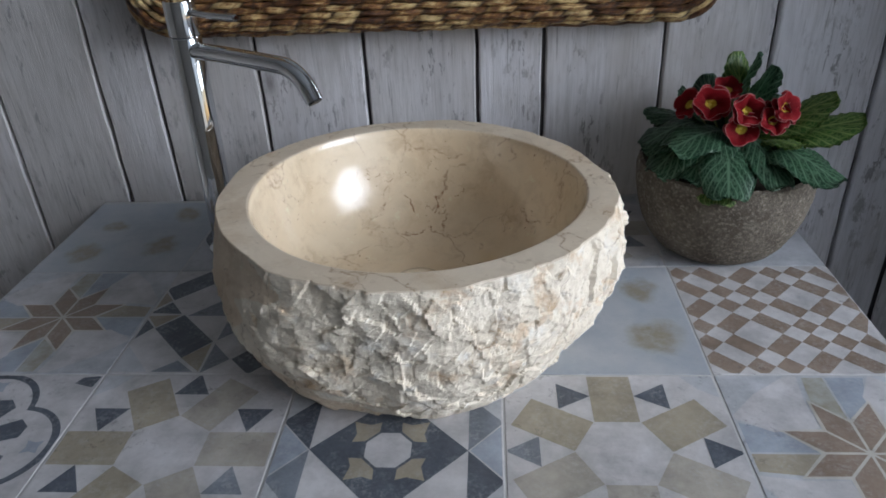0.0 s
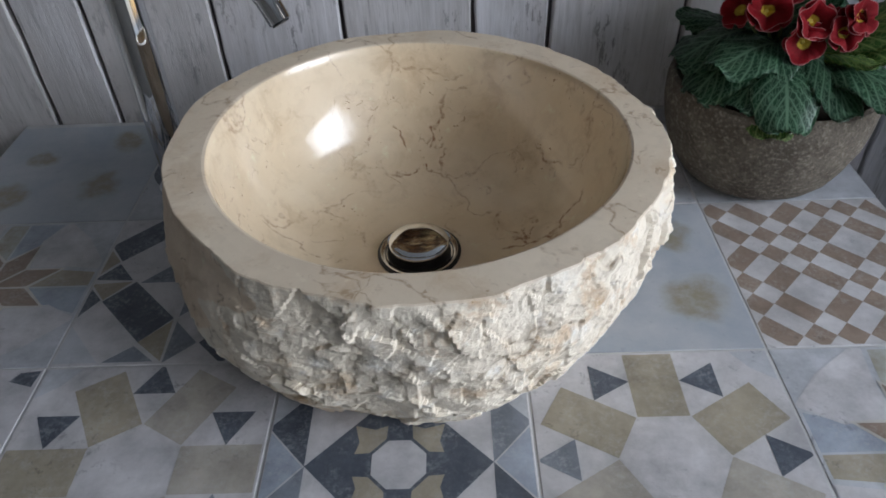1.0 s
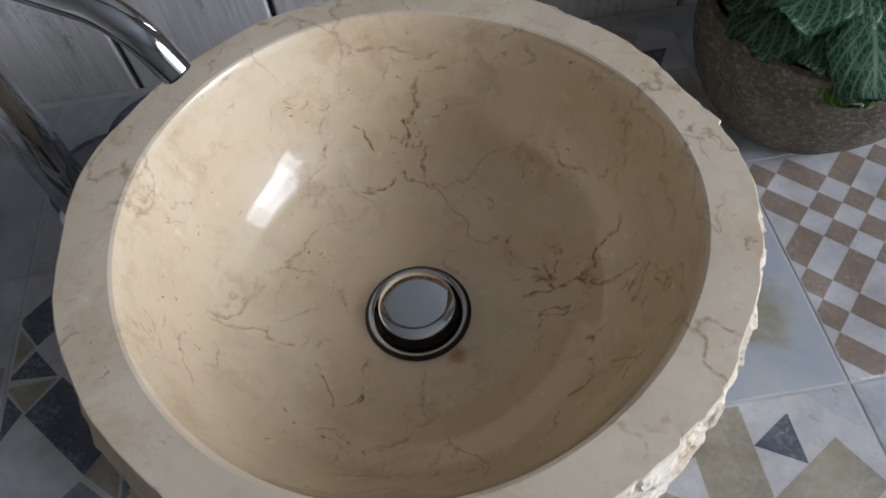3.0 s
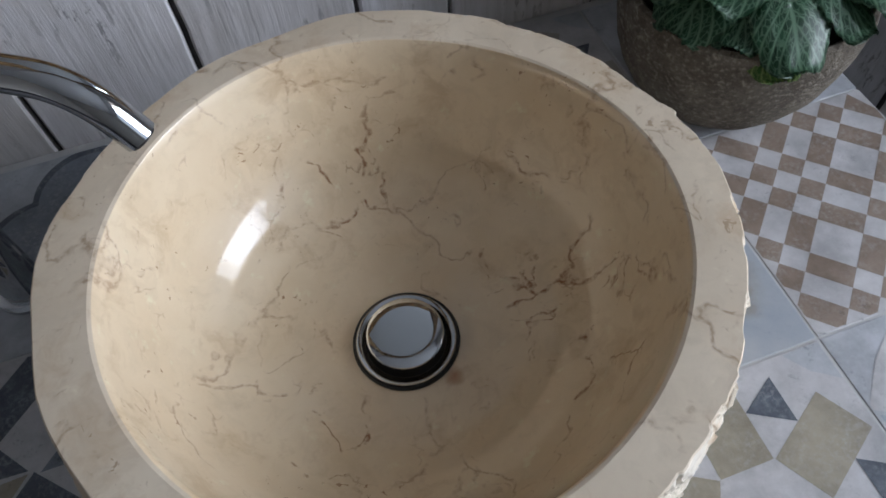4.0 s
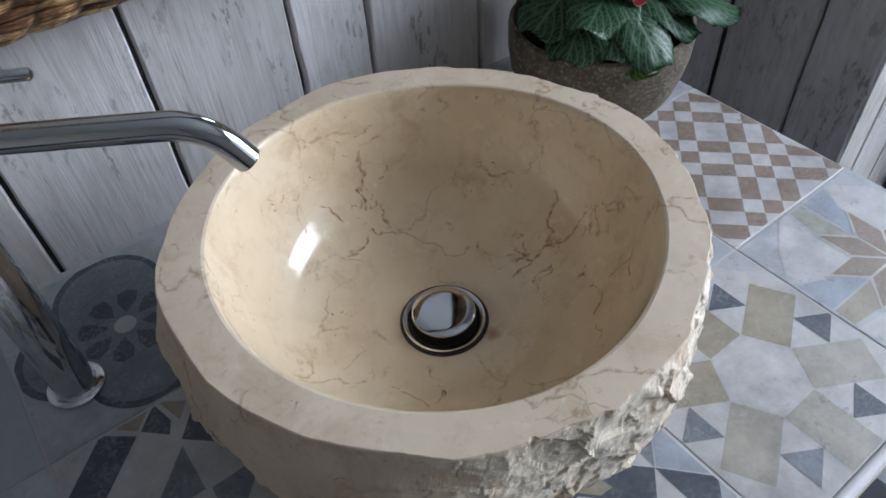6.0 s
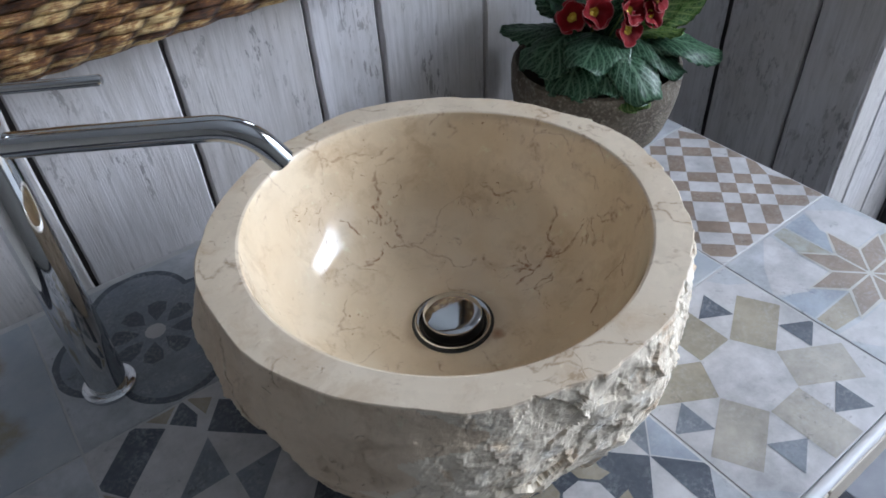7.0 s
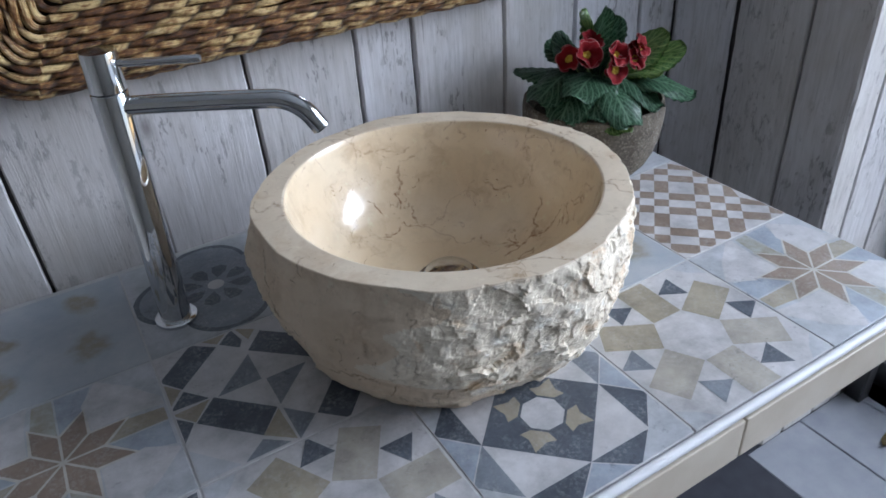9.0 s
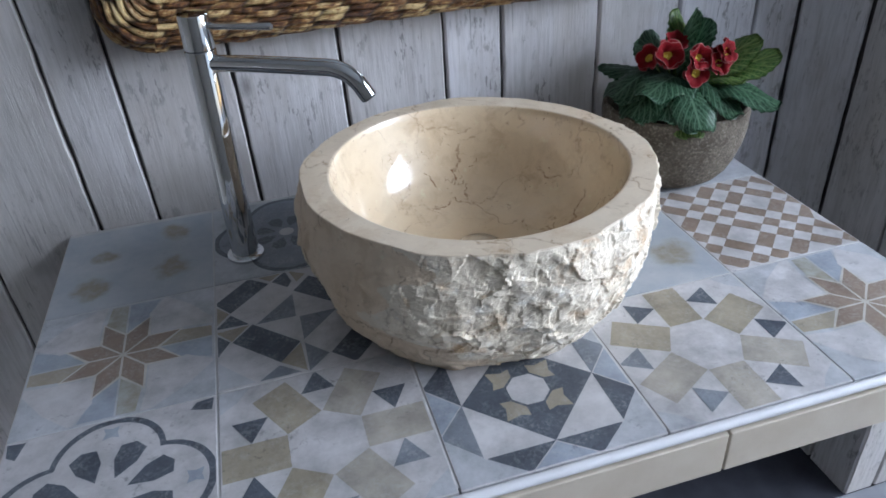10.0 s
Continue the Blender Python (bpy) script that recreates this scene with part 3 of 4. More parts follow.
def hexagons(turn, dark=("navy", "slate", "slate", "navy", "navy", "navy"), rect=("tan", "tan", "sand", "sand", "sand", "tan")):
    out = []
    for i in range(4):
        out.append(("pale", spin([(0, 0), (0.17, 0), (0.10, 0.10), (0, 0.17)], 90 * i), 0))
    for i in range(6):
        out.append((rect[i], spin([(0.4, 0.678), (0.6, 0.678), (0.6, 0.985), (0.4, 0.985)], turn + 60 * i), 0))
        a = turn + 60 * i + 120
        cx, cy = polar(0.40, a)
        out.append((dark[i], [(cx + 0.10 * math.cos(radians(a + q)), cy + 0.10 * math.sin(radians(a + q))) for q in (0, 120, 240)], 1))
    out.append(("white", [polar(0.2, turn + 60 * i) for i in range(6)], 0))
    return out


def compass():
    out = [("navy", [(0.155, 0.5), (0.5, 0.155), (0.845, 0.5), (0.5, 0.845)], 0)]
    for i in range(4):
        d = 90 * i
        out.append(("navy", spin([(0.845, 0.5), (1, 0.33), (0.845, 0.165)], d), 0))
        out.append(("navy" if i % 2 else "slate", spin([(0.845, 0.5), (0.845, 0.835), (1, 0.67)], d), 0))
        out.append(("blue", spin([(0.853, 0.5), (1, 0.66), (1, 0.34)], d), 0))
        out.append(("pale", spin([(1, 0.33), (1, 0), (0.67, 0), (0.845, 0.16)], d), 0))
        arrow = [(0.112, -0.042), (0.150, -0.085), (0.172, -0.040), (0.240, 0.0), (0.172, 0.040), (0.150, 0.085), (0.112, 0.042)]
        ear = spin([(0.5 + u, 0.5 + w) for u, w in arrow], 45)
        out.append(("tan", spin(ear, d), 1))
    out.append(("white", [polar(0.108, 22.5 + 45 * i) for i in range(8)], 2))
    return out


def star(flip=0):
    out = []
    for i in range(4):
        d = 90 * i + flip
        out.append(("faded" if i % 2 else "tan", spin([(0.70, 0.505), (0.98, 0.505), (0.98, 0.60), (0.81, 0.62)], d), 0))
        out.append(("blue", spin([(0.70, 0.495), (0.98, 0.495), (0.98, 0.32), (0.81, 0.38)], d), 0))
        out.append(("white", spin([(0.83, 0.645), (1.0, 0.62), (1.0, 0.66), (0.86, 0.86), (0.71, 1.0), (0.62, 0.845), (0.645, 0.645)], d), 1))
    out.append(("line", [polar(0.352, 22.5 + 22.5 * i) if i % 2 == 0 else polar(0.196, 22.5 + 22.5 * i) for i in range(16)], 2))
    for i in range(8):
        a = 22.5 + 45 * i
        q = [polar(0.016, a), polar(0.180, a - 20.5), polar(0.328, a), polar(0.180, a + 20.5)]
        out.append(("brown", q, 3))
    return out


def checks():
    """Slanted lattice of small squares with every fourth band wide."""
    def lines(start):
        pos, k = [start - 2 * 0.470], 0
        while pos[-1] < 0.95:
            pos.append(pos[-1] + (0.175, 0.099, 0.098, 0.098)[k % 4])
            k += 1
        return pos
    out, k = [], math.sqrt(0.5)
    across, along = lines(-0.340), lines(-0.083)
    for i in range(len(across) - 1):
        for j in range(len(along) - 1):
            if (i + j) % 2:
                q = [(across[i], along[j]), (across[i + 1], along[j]), (across[i + 1], along[j + 1]), (across[i], along[j + 1])]
                out.append(("brown", [(0.5 + (x - y) * k, 0.5 + (x + y) * k) for x, y in q], 0))
    return out


def quatrefoil(inner, petal):
    def lobe(deg, cut):
        q = (deg + 45) % 90 - 45
        d, r = 0.235, 0.262
        return polar(d * math.cos(radians(q)) + math.sqrt(r * r - (d * math.sin(radians(q))) ** 2) - cut, deg)
    n = 72
    out = [("navy", [lobe(5 * i, 0.0) for i in range(n)], 0), (inner, [lobe(5 * i, 0.036) for i in range(n)], 1)]
    for i in range(8):
        a = 22.5 + 45 * i
        r0, r1, wd = petal
        out.append(("navy", [polar(r0, a), polar((r0 + r1) / 2, a - wd), polar(r1 * 0.93, a - wd * 0.8), polar(r1, a), polar(r1 * 0.93, a + wd * 0.8), polar((r0 + r1) / 2, a + wd)], 2))
    out.append(("white", [polar(0.052, 30 * i) for i in range(12)], 3))
    if inner == "white":
        for i in range(4):
            c = polar(0.40, 90 * i)
            out.append(("blue", [(c[0] + (0.055 if q % 2 else 0.028) * math.cos(radians(45 * q)), c[1] + (0.055 if q % 2 else 0.028) * math.sin(radians(45 * q))) for q in range(8)], 2))
            out.append(("navy", spin([(0.985, 0.985), (0.90, 0.975), (0.87, 0.93), (0.975, 0.90)], 90 * i), 0))
    return out


def kites():
    """Slanted dark bars, grey triangles and small tan corners."""
    return [("navy", [(0, 0.79), (0.21, 1.0), (0.33, 0.90), (0.09, 0.67)], 0), ("navy", [(0.58, 0.90), (0.70, 0.79), (0.86, 0.62), (0.74, 0.52), (0.47, 0.77)], 0),
            ("navy", [(0.35, 0.91), (0.44, 1.0), (0.47, 0.88), (0.44, 0.82)], 0), ("tan", [(0.46, 1.0), (0.56, 0.93), (0.5, 0.86)], 0), ("tan", [(0.34, 0.92), (0.26, 1.0), (0.42, 1.0)], 0),
            ("slate", [(0.46, 0.74), (0.46, 0.51), (0.23, 0.51)], 0), ("slate", [(0.48, 0.5), (0.70, 0.5), (0.48, 0.28)], 0),
            ("navy", [(0.61, 0.12), (0.78, 0.31), (0.89, 0.18), (0.73, 0.0)], 0), ("navy", [(0.21, 0.52), (0.46, 0.27), (0.34, 0.13), (0.09, 0.39)], 0),
            ("navy", [(0, 0.54), (0.09, 0.65), (0.19, 0.53)], 0), ("tan", [(0, 0.51), (0.19, 0.52), (0.09, 0.40)], 0), ("tan", [(0, 0.77), (0.08, 0.67), (0, 0.56)], 0),
            ("navy", [(0, 0.49), (0.08, 0.40), (0, 0.27)], 0), ("tan", [(0.46, 0.26), (0.47, 0.02), (0.34, 0.13)], 0), ("slate", [(0.48, 0.25), (0.60, 0.12), (0.48, 0.01)], 0),
            ("slate", [(0.33, 0.11), (0.44, 0.02), (0.22, 0.02)], 0), ("tan", [(0.80, 0.32), (0.90, 0.19), (0.99, 0.32), (0.90, 0.44)], 0), ("slate", [(0.90, 0.45), (0.99, 0.34), (0.99, 0.56)], 0),
            ("pale", [(0, 0.25), (0.2, 0.02), (0, 0.02)], 0), ("pale", [(0.80, 1), (1, 1), (1, 0.76)], 0)]


def ceramic(col, row, base, shapes):
    x0, y0 = col * P + 0.0009, row * P + (0.0052 if row == 0 else 0.0009)
    x1, y1 = min((col + 1) * P, RIGHT + 0.001) - 0.0009, (row + 1) * P - 0.0009
    bm = box((x0, y0, Z - 0.009), (x1, y1, Z), 0.0008, 2)
    names = [base]
    ox, oy = col * P, row * P
    lox, hix, loy = (x0 - ox) / P + 0.006, (x1 - ox) / P - 0.006, (y0 - oy) / P + 0.006
    for key, poly, level in shapes:
        poly = clip(poly)
        poly = [(min(max(u, lox), hix), max(v, loy)) for u, v in poly]
        if len(poly) < 3:
            continue
        if key not in names:
            names.append(key)
        try:
            f = bm.faces.new([bm.verts.new((ox + u * P, oy + v * P, Z + 0.00015 + 0.00015 * level)) for u, v in poly])
        except ValueError:
            continue
        f.material_index = names.index(key)
        f.normal_update()
        if f.normal.z < 0:
            f.normal_flip()
    return part("tile", bm, [TILE[k] for k in names], counter)


LAYOUT = {
    (0, 0): ("white", quatrefoil("white", (0.11, 0.33, 15))), (1, 0): ("white", hexagons(90)), (2, 0): ("white", compass()), (3, 0): ("white", hexagons(0)), (4, 0): ("pale", star()),
    (0, 1): ("pale", star()), (1, 1): ("white", kites()), (2, 1): ("white", hexagons(0)), (3, 1): ("blotch", []), (4, 1): ("white", checks()),
    (0, 2): ("blotch_far", []), (1, 2): ("pale", quatrefoil("slate", (0.075, 0.22, 17))), (2, 2): ("white", compass()), (3, 2): ("white", hexagons(90)), (4, 2): ("pale", []),
}
for (c, r), (base, shapes) in LAYOUT.items():
    ceramic(c, r, base, shapes)

# ---- the stone basin ----
BX, BY, RIM = 0.522, 0.285, 1.012
LEAN_Y, TILT_X = 0.0105, -0.014   # the rim's centre stands behind the foot's, and its right side lies lower


def side_r(a):
    return 0.189 + 0.007 * math.cos(2 * (a - 0.26)) + 0.0022 * math.sin(5 * a + 1.0) + 0.0015 * math.sin(9 * a + 2.0) + 0.006 * math.exp(-(((a % (2 * math.pi)) - 2.75) / 0.5) ** 2) - 0.003 * math.exp(-(((a % (2 * math.pi)) - 4.25) / 0.4) ** 2) - 0.008 * math.exp(-((((a + math.pi) % (2 * math.pi)) - math.pi + 0.72) / 0.5) ** 2)


def rim_r(a):
    """The flat rim's outer edge, round its own centre."""
    return 0.1922 + 0.0010 * math.cos(2 * a) - 0.0006 * math.sin(2 * a) + 0.0013 * math.cos(4 * a) - 0.0011 * math.sin(4 * a) + 0.0008 * math.cos(5 * a) + 0.0012 * math.sin(9 * a + 2.0) + 0.0008 * math.sin(14 * a)


def bowl_r(a):
    return 0.1640 + 0.0008 * math.cos(a) + 0.0018 * math.cos(3 * a) - 0.0006 * math.sin(2 * a) + 0.0007 * math.cos(4 * a)


def smooth_curve(table, pad=12):
    xs, ys = np.array([p[0] for p in table]), np.array([p[1] for p in table])
    fine = np.linspace(xs[0], xs[-1], 200)
    v = np.interp(fine, xs, ys)
    w = np.pad(v, pad, mode="reflect", reflect_type="odd")
    v = np.convolve(w, np.hanning(2 * pad + 1) / np.hanning(2 * pad + 1).sum(), mode="valid")
    return lambda x: float(np.interp(x, fine, v))


OUT = smooth_curve([(0.0, 0.80), (0.10, 0.865), (0.22, 0.932), (0.40, 0.995), (0.60, 1.032), (0.80, 1.038), (0.92, 1.02), (1.0, 1.0)])
IN = smooth_curve([(0.0, 0.0), (0.25, 0.003), (0.40, 0.022), (0.50, 0.047), (0.625, 0.110), (0.75, 0.222), (0.82, 0.325), (0.87, 0.435), (0.91, 0.550), (0.95, 0.705), (0.98, 0.865), (1.0, 1.0)], 5)


def hewn_amount(a, h):
    """1 where the stone is broken rough, 0 where it is sawn; a: azimuth in degrees, h: 0 at the foot to 1 at the rim."""
    a %= 360
    start = 216 + 24 * (1 - h) ** 1.7 - 10 * math.exp(-((h - 0.42) / 0.16) ** 2) + 7 * math.sin(h * 9) + 6 * math.sin(h * 23)
    end = 360 + 75
    if a < 100:
        a += 360
    k = min((a - start) / 20, (end - a) / 14)
    return min(1.0, max(0.0, k))


def facet(p, scale, seed):
    d, q = noise.voronoi((p + Vector((seed, seed * 2.0, 0))) * scale)
    c = Vector(q[0])
    n = Vector((noise.noise(c * 7.1), noise.noise(c * 5.3 + Vector((9, 0, 0))), noise.noise(c * 6.7 + Vector((0, 9, 0)))))
    off = ((p + Vector((seed, seed * 2.0, 0))) * scale - c).dot(n) * 1.6
    return off + 0.5 * noise.noise(c * 3.3)


def basin():
    bm = bmesh.new()
    N, H = 560, 110
    rings = []
    mats = []
    for i in range(H + 1):
        h = i / H
        ring = []
        for j in range(N):
            a = 2 * math.pi * j / N
            top = max(0.0, (h - 0.55) / 0.45) ** 1.6
            r = side_r(a) * OUT(h) * (1 - top) + (rim_r(a) + LEAN_Y * math.sin(a)) * top
            z = Z + 0.0005 + (RIM + TILT_X * r * math.cos(a) - Z) * h
            p = Vector((r * math.cos(a), r * math.sin(a), z))
            k = hewn_amount(math.degrees(a), h)
            if k > 0:
                d = 0.0050 * facet(p, 25, 1.0) + 0.0028 * facet(p, 62, 5.0) + 0.0016 * noise.fractal(p * 60, 0.8, 2.1, 4) + 0.0017 * (noise.ridged_multi_fractal(Vector((p.x, p.y, p.z * 1.8)) * 24, 0.9, 2.0, 4, 1.0, 2.0) - 1.0) + 0.0035 * h * (1.15 - h) * 3
                edge = min(1.0, 0.45 + (1 - h) * 9) * min(1.0, 0.6 + h * 6)
                r += k * edge * d
            else:
                r += (0.0050 * noise.noise(p * 13) + 0.0055 * noise.noise(p * 28) + 0.0036 * facet(p, 34, 3.0) + 0.0020 * noise.fractal(p * 80, 0.9, 2.1, 3)) * min(1.0, 0.12 + (1 - h) * 4)
            ring.append(bm.verts.new((r * math.cos(a), r * math.sin(a), z - (0.0012 * k * abs(noise.noise(p * 60)) if i == H else 0))))
        rings.append(ring)
    top = len(rings) - 1
    # flat rim, rounded lip, inner bowl
    for f, dz in ((0.03, 0.0012), (0.5, 0.0014), (0.92, 0.0012), (0.985, 0.0004)):
        ring = []
        for j in range(N):
            a = 2 * math.pi * j / N
            o = rings[top][j].co
            x = o.x + (bowl_r(a) * math.cos(a) - o.x) * f
            y = o.y + (bowl_r(a) * math.sin(a) + LEAN_Y - o.y) * f
            ring.append(bm.verts.new((x, y, RIM + TILT_X * x + dz)))
        rings.append(ring)
    M = 64
    for i in range(M + 1):
        q = 1 - i / M
        q = q ** 0.62
        f = 0.985 * q + 0.015 * q if q > 0 else 0
        ring = []
        for j in range(N):
            a = 2 * math.pi * j / N
            r = max(bowl_r(a) * f, 0.004)
            z = 0.8925 + (RIM + TILT_X * r * math.cos(a) - 0.8925) * IN(f)
            ring.append(bm.verts.new((r * math.cos(a), r * math.sin(a) + 0.006 + (LEAN_Y - 0.006) * f, z)))
        rings.append(ring)
    for i, (a, b) in enumerate(zip(rings, rings[1:])):
        for j in range(N):
            k = (j + 1) % N
            f = bm.faces.new((a[j], a[k], b[k], b[j]))
            if i < H:
                f.material_index = 0 if hewn_amount(360 * j / N, i / H) > 0.42 + 0.40 * noise.noise(a[j].co * 26) + 0.25 * noise.noise(a[j].co * 70) else 3
                f.smooth = f.material_index == 3
            else:
                f.material_index = 1 if i < top + 4 else 2
                f.smooth = i >= top + 4
    bm.faces.new(rings[-1]).material_index = 2
    bm.faces.new(rings[0][::-1]).material_index = 1
    bmesh.ops.recalc_face_normals(bm, faces=bm.faces[:])
    bm.verts.index_update()
    zones = {}
    for f in bm.faces:
        low = min(v.index for v in f.verts)
        zone = "outer_side" if low < top * N else ("rim" if low < (top + 4) * N else "inner_bowl")
        zones.setdefault(zone, []).append((f.material_index, f.smooth, [v.index for v in f.verts]))
    co = [tuple(v.co) for v in bm.verts]
    bm.free()
    return co, zones


sink = thing("stone_basin", "round cream marble vessel basin, polished inside, rough hewn outside", "basin")
sink.location = (BX, BY, 0)
points, zones = basin()
for zone, text in (("outer_side", "chiselled rough marble side, sawn smooth in part"), ("rim", "flat honed marble rim"), ("inner_bowl", "polished veined marble hollow")):
    used = sorted({v for _, _, q in zones[zone] for v in q})
    at = {v: n for n, v in enumerate(used)}
    me = bpy.data.meshes.new(zone)
    me.from_pydata([points[v] for v in used], [], [[at[v] for v in q] for _, _, q in zones[zone]])
    for m in (HEWN, HONED, POLISHED, SAWN):
        me.materials.append(m)
    me.polygons.foreach_set("material_index", [m for m, _, _ in zones[zone]])
    me.polygons.foreach_set("use_smooth", [k for _, k, _ in zones[zone]])
    ob = new(zone, me)
    ob.parent = sink
    ob["label"] = text

# pop-up waste
waste = thing("pop_up_waste", "round polished chrome pop-up waste in the basin", "drain")
waste.location = (0.519, 0.289, 0.8922)
part("gasket", lathe([(0, -0.001), (0.0368, -0.001), (0.0374, 0.0018), (0.036, 0.0030), (0.0345, 0.002), (0, 0.002)], 64), RUBBER, waste, "black rubber seal", True)
part("flange", lathe([(0.0278, 0.0021), (0.0345, 0.0021), (0.0347, 0.0040), (0.0338, 0.0050), (0.0312, 0.0046), (0.0284, 0.0030), (0.0278, 0.0021)], 64), CHROME, waste, "flat chrome flange", True)
part("stem", lathe([(0, 0.002), (0.0215, 0.002), (0.0215, 0.0105), (0, 0.0105)], 48), RUBBER, waste, "black plug seal", True)
part("plug", lathe([(0.0, 0.0105), (0.0235, 0.0105), (0.0262, 0.0112), (0.0267, 0.0122), (0.0264, 0.0136), (0.0252, 0.0144), (0.018, 0.0148), (0.009, 0.01505), (0, 0.0151)], 64), CHROME, waste, "almost flat chrome plug", True)

# ---- the tall tap ----
TX, TY = 0.245, 0.465
tap = thing("tall_basin_tap", "tall slim polished chrome single-lever tap on the tiled counter", "tap")
tap.location = (TX, TY, Z)
tap.rotation_euler = (radians(0.6), radians(2.2), radians(-33.5))
part("base_ring", lathe([(0, 0.0006), (0.0240, 0.0006), (0.0245, 0.002), (0.0240, 0.0045), (0.022, 0.006), (0.0180, 0.0065), (0, 0.0065)], 64), CHROME, tap, "", True)
part("column", lathe([(0, 0.006), (0.0174, 0.006), (0.0174, 0.2800), (0.0166, 0.2812), (0, 0.2812)], 64), CHROME, tap, "", True)
part("head", lathe([(0, 0.2816), (0.0163, 0.2816), (0.0174, 0.2830), (0.0174, 0.3195), (0.0167, 0.3210), (0.0, 0.3210)], 64), CHROME, tap, "", True)
pts = [(0.010, 0, 0.266), (0.06, 0, 0.269), (0.11, 0, 0.271), (0.158, 0, 0.2725)]
for i in range(1, 11):
    a = radians(5.8 * i)
    pts.append((0.158 + 0.044 * math.sin(a), 0, 0.2725 - 0.044 * (1 - math.cos(a))))
e, d = Vector(pts[-1]), (Vector(pts[-1]) - Vector(pts[-2])).normalized()
pts.append(tuple(e + d * 0.011))
spout = part("spout", tube(pts, 0.0094, 28), CHROME, tap, "", True)
end = Vector(pts[-1])
noz = lathe([(0, 0.0), (0.0068, 0.0), (0.0074, 0.0008), (0.0074, 0.0016), (0, 0.0016)], 32)
bmesh.ops.transform(noz, matrix=Matrix.Translation(end) @ d.to_track_quat("Z", "Y").to_matrix().to_4x4(), verts=noz.verts[:])
part("aerator", noz, RUBBER, spout, "dark aerator ring")
part("lever", tube([(0.015, 0, 0.3085), (0.06, 0, 0.3105), (0.095, 0, 0.3125), (0.0965, 0, 0.3125)], [0.0038, 0.0038, 0.0038, 0.0026], 16), CHROME, tap, "thin pin lever", True)

# ---- the mirror with its woven frame ----
mirror = thing("wicker_mirror", "wall mirror in a thick brown woven seagrass frame", "mirror")
MX0, MX1, MZ0, MZ1 = 0.135, 0.884, 1.104, 2.02


def loop_points(inset, n_step):
    """Points and outward normals round a rounded rectangle in the x-z plane."""
    r = max(0.012, 0.055 - inset * 0.6)
    x0, x1, z0, z1 = MX0 + inset, MX1 - inset, MZ0 + inset, MZ1 - inset
    out = []
    for cx, cz, a0, length, dx, dz in ((x1 - r, z0 + r, -90, x1 - x0 - 2 * r, 1, 0), (x1 - r, z1 - r, 0, z1 - z0 - 2 * r, 0, 1), (x0 + r, z1 - r, 90, x1 - x0 - 2 * r, -1, 0), (x0 + r, z0 + r, 180, z1 - z0 - 2 * r, 0, -1)):
        n = int(length / n_step)
        na = Vector((math.cos(radians(a0)), 0, math.sin(radians(a0))))
        start = Vector((cx, 0, cz)) + na * r - Vector((dx, 0, dz)) * length
        for i in range(n):
            out.append((start + Vector((dx, 0, dz)) * length * i / n, na))
        m = max(4, int(r * 1.57 / n_step))
        for i in range(m):
            a = radians(a0 + 90 * i / m)
            na = Vector((math.cos(a), 0, math.sin(a)))
            out.append((Vector((cx, 0, cz)) + na * r, na))
    return out


def strand(inset, y, radius, seed):
    """One twisted rope round the frame: slanting spindles, each diving under the next."""
    rng = random.Random(seed)
    pts = loop_points(inset, 0.0026)
    n, S = len(pts), 10
    period = rng.uniform(0.034, 0.044)
    ph = (seed % 2) * period / 2 + rng.uniform(-0.008, 0.008)
    bm = bmesh.new()
    uvl = bm.loops.layers.uv.new()
    rings, run, prev = [], [], pts[0][0]
    dist = 0.0
    out = Vector((0, 1, 0))
    for i in range(n):
        p, nv = pts[i]
        dist += (p - prev).length
        prev = p
        s = (dist + ph) / period + 0.22 * noise.noise(Vector((dist * 14, seed * 2.3, 1)))
        run.append(s + seed * 131)
        f = s + 0.34 - math.floor(s + 0.34)
        lift = -0.0024 * math.sin(math.pi * f) ** 0.8 + 0.0014 * noise.noise(Vector((dist * 17, seed, 9)))
        slant = 0.0030 * (f - 0.5) * math.sin(math.pi * f) + 0.0016 * noise.noise(Vector((dist * 22, seed * 3.1, 5)))
        c = p + out * (y + lift) + nv * slant
        ring = []
        for k in range(S):
            a = 2 * math.pi * k / S
            g = s + 0.45 * k / S
            g -= math.floor(g)
            fat = 1.0 + 0.16 * noise.noise(Vector((math.floor(s + 0.45 * k / S) * 3.7, seed * 1.9, 4)))
            rr = radius * (fat * (0.62 + 0.50 * math.sin(math.pi * g) ** 0.6) + 0.07 * noise.noise(Vector((dist * 110, a, seed))))
            ring.append(bm.verts.new(c + rr * (nv * math.cos(a) + out * math.sin(a))))
        rings.append(ring)
    for i in range(n):
        a, b = rings[i], rings[(i + 1) % n]
        u0, u1 = run[i], (run[i + 1] if i + 1 < n else run[i] + 0.05)
        for k in range(S):
            q = (k + 1) % S
            face = bm.faces.new((a[k], a[q], b[q], b[k]))
            face.smooth = True
            for lp, (uu, kk) in zip(face.loops, ((u0, k), (u0, k + 1), (u1, k + 1), (u1, k))):
                lp[uvl].uv = (uu + 0.45 * kk / S, kk / S)
    bmesh.ops.recalc_face_normals(bm, faces=bm.faces[:])
    return bm


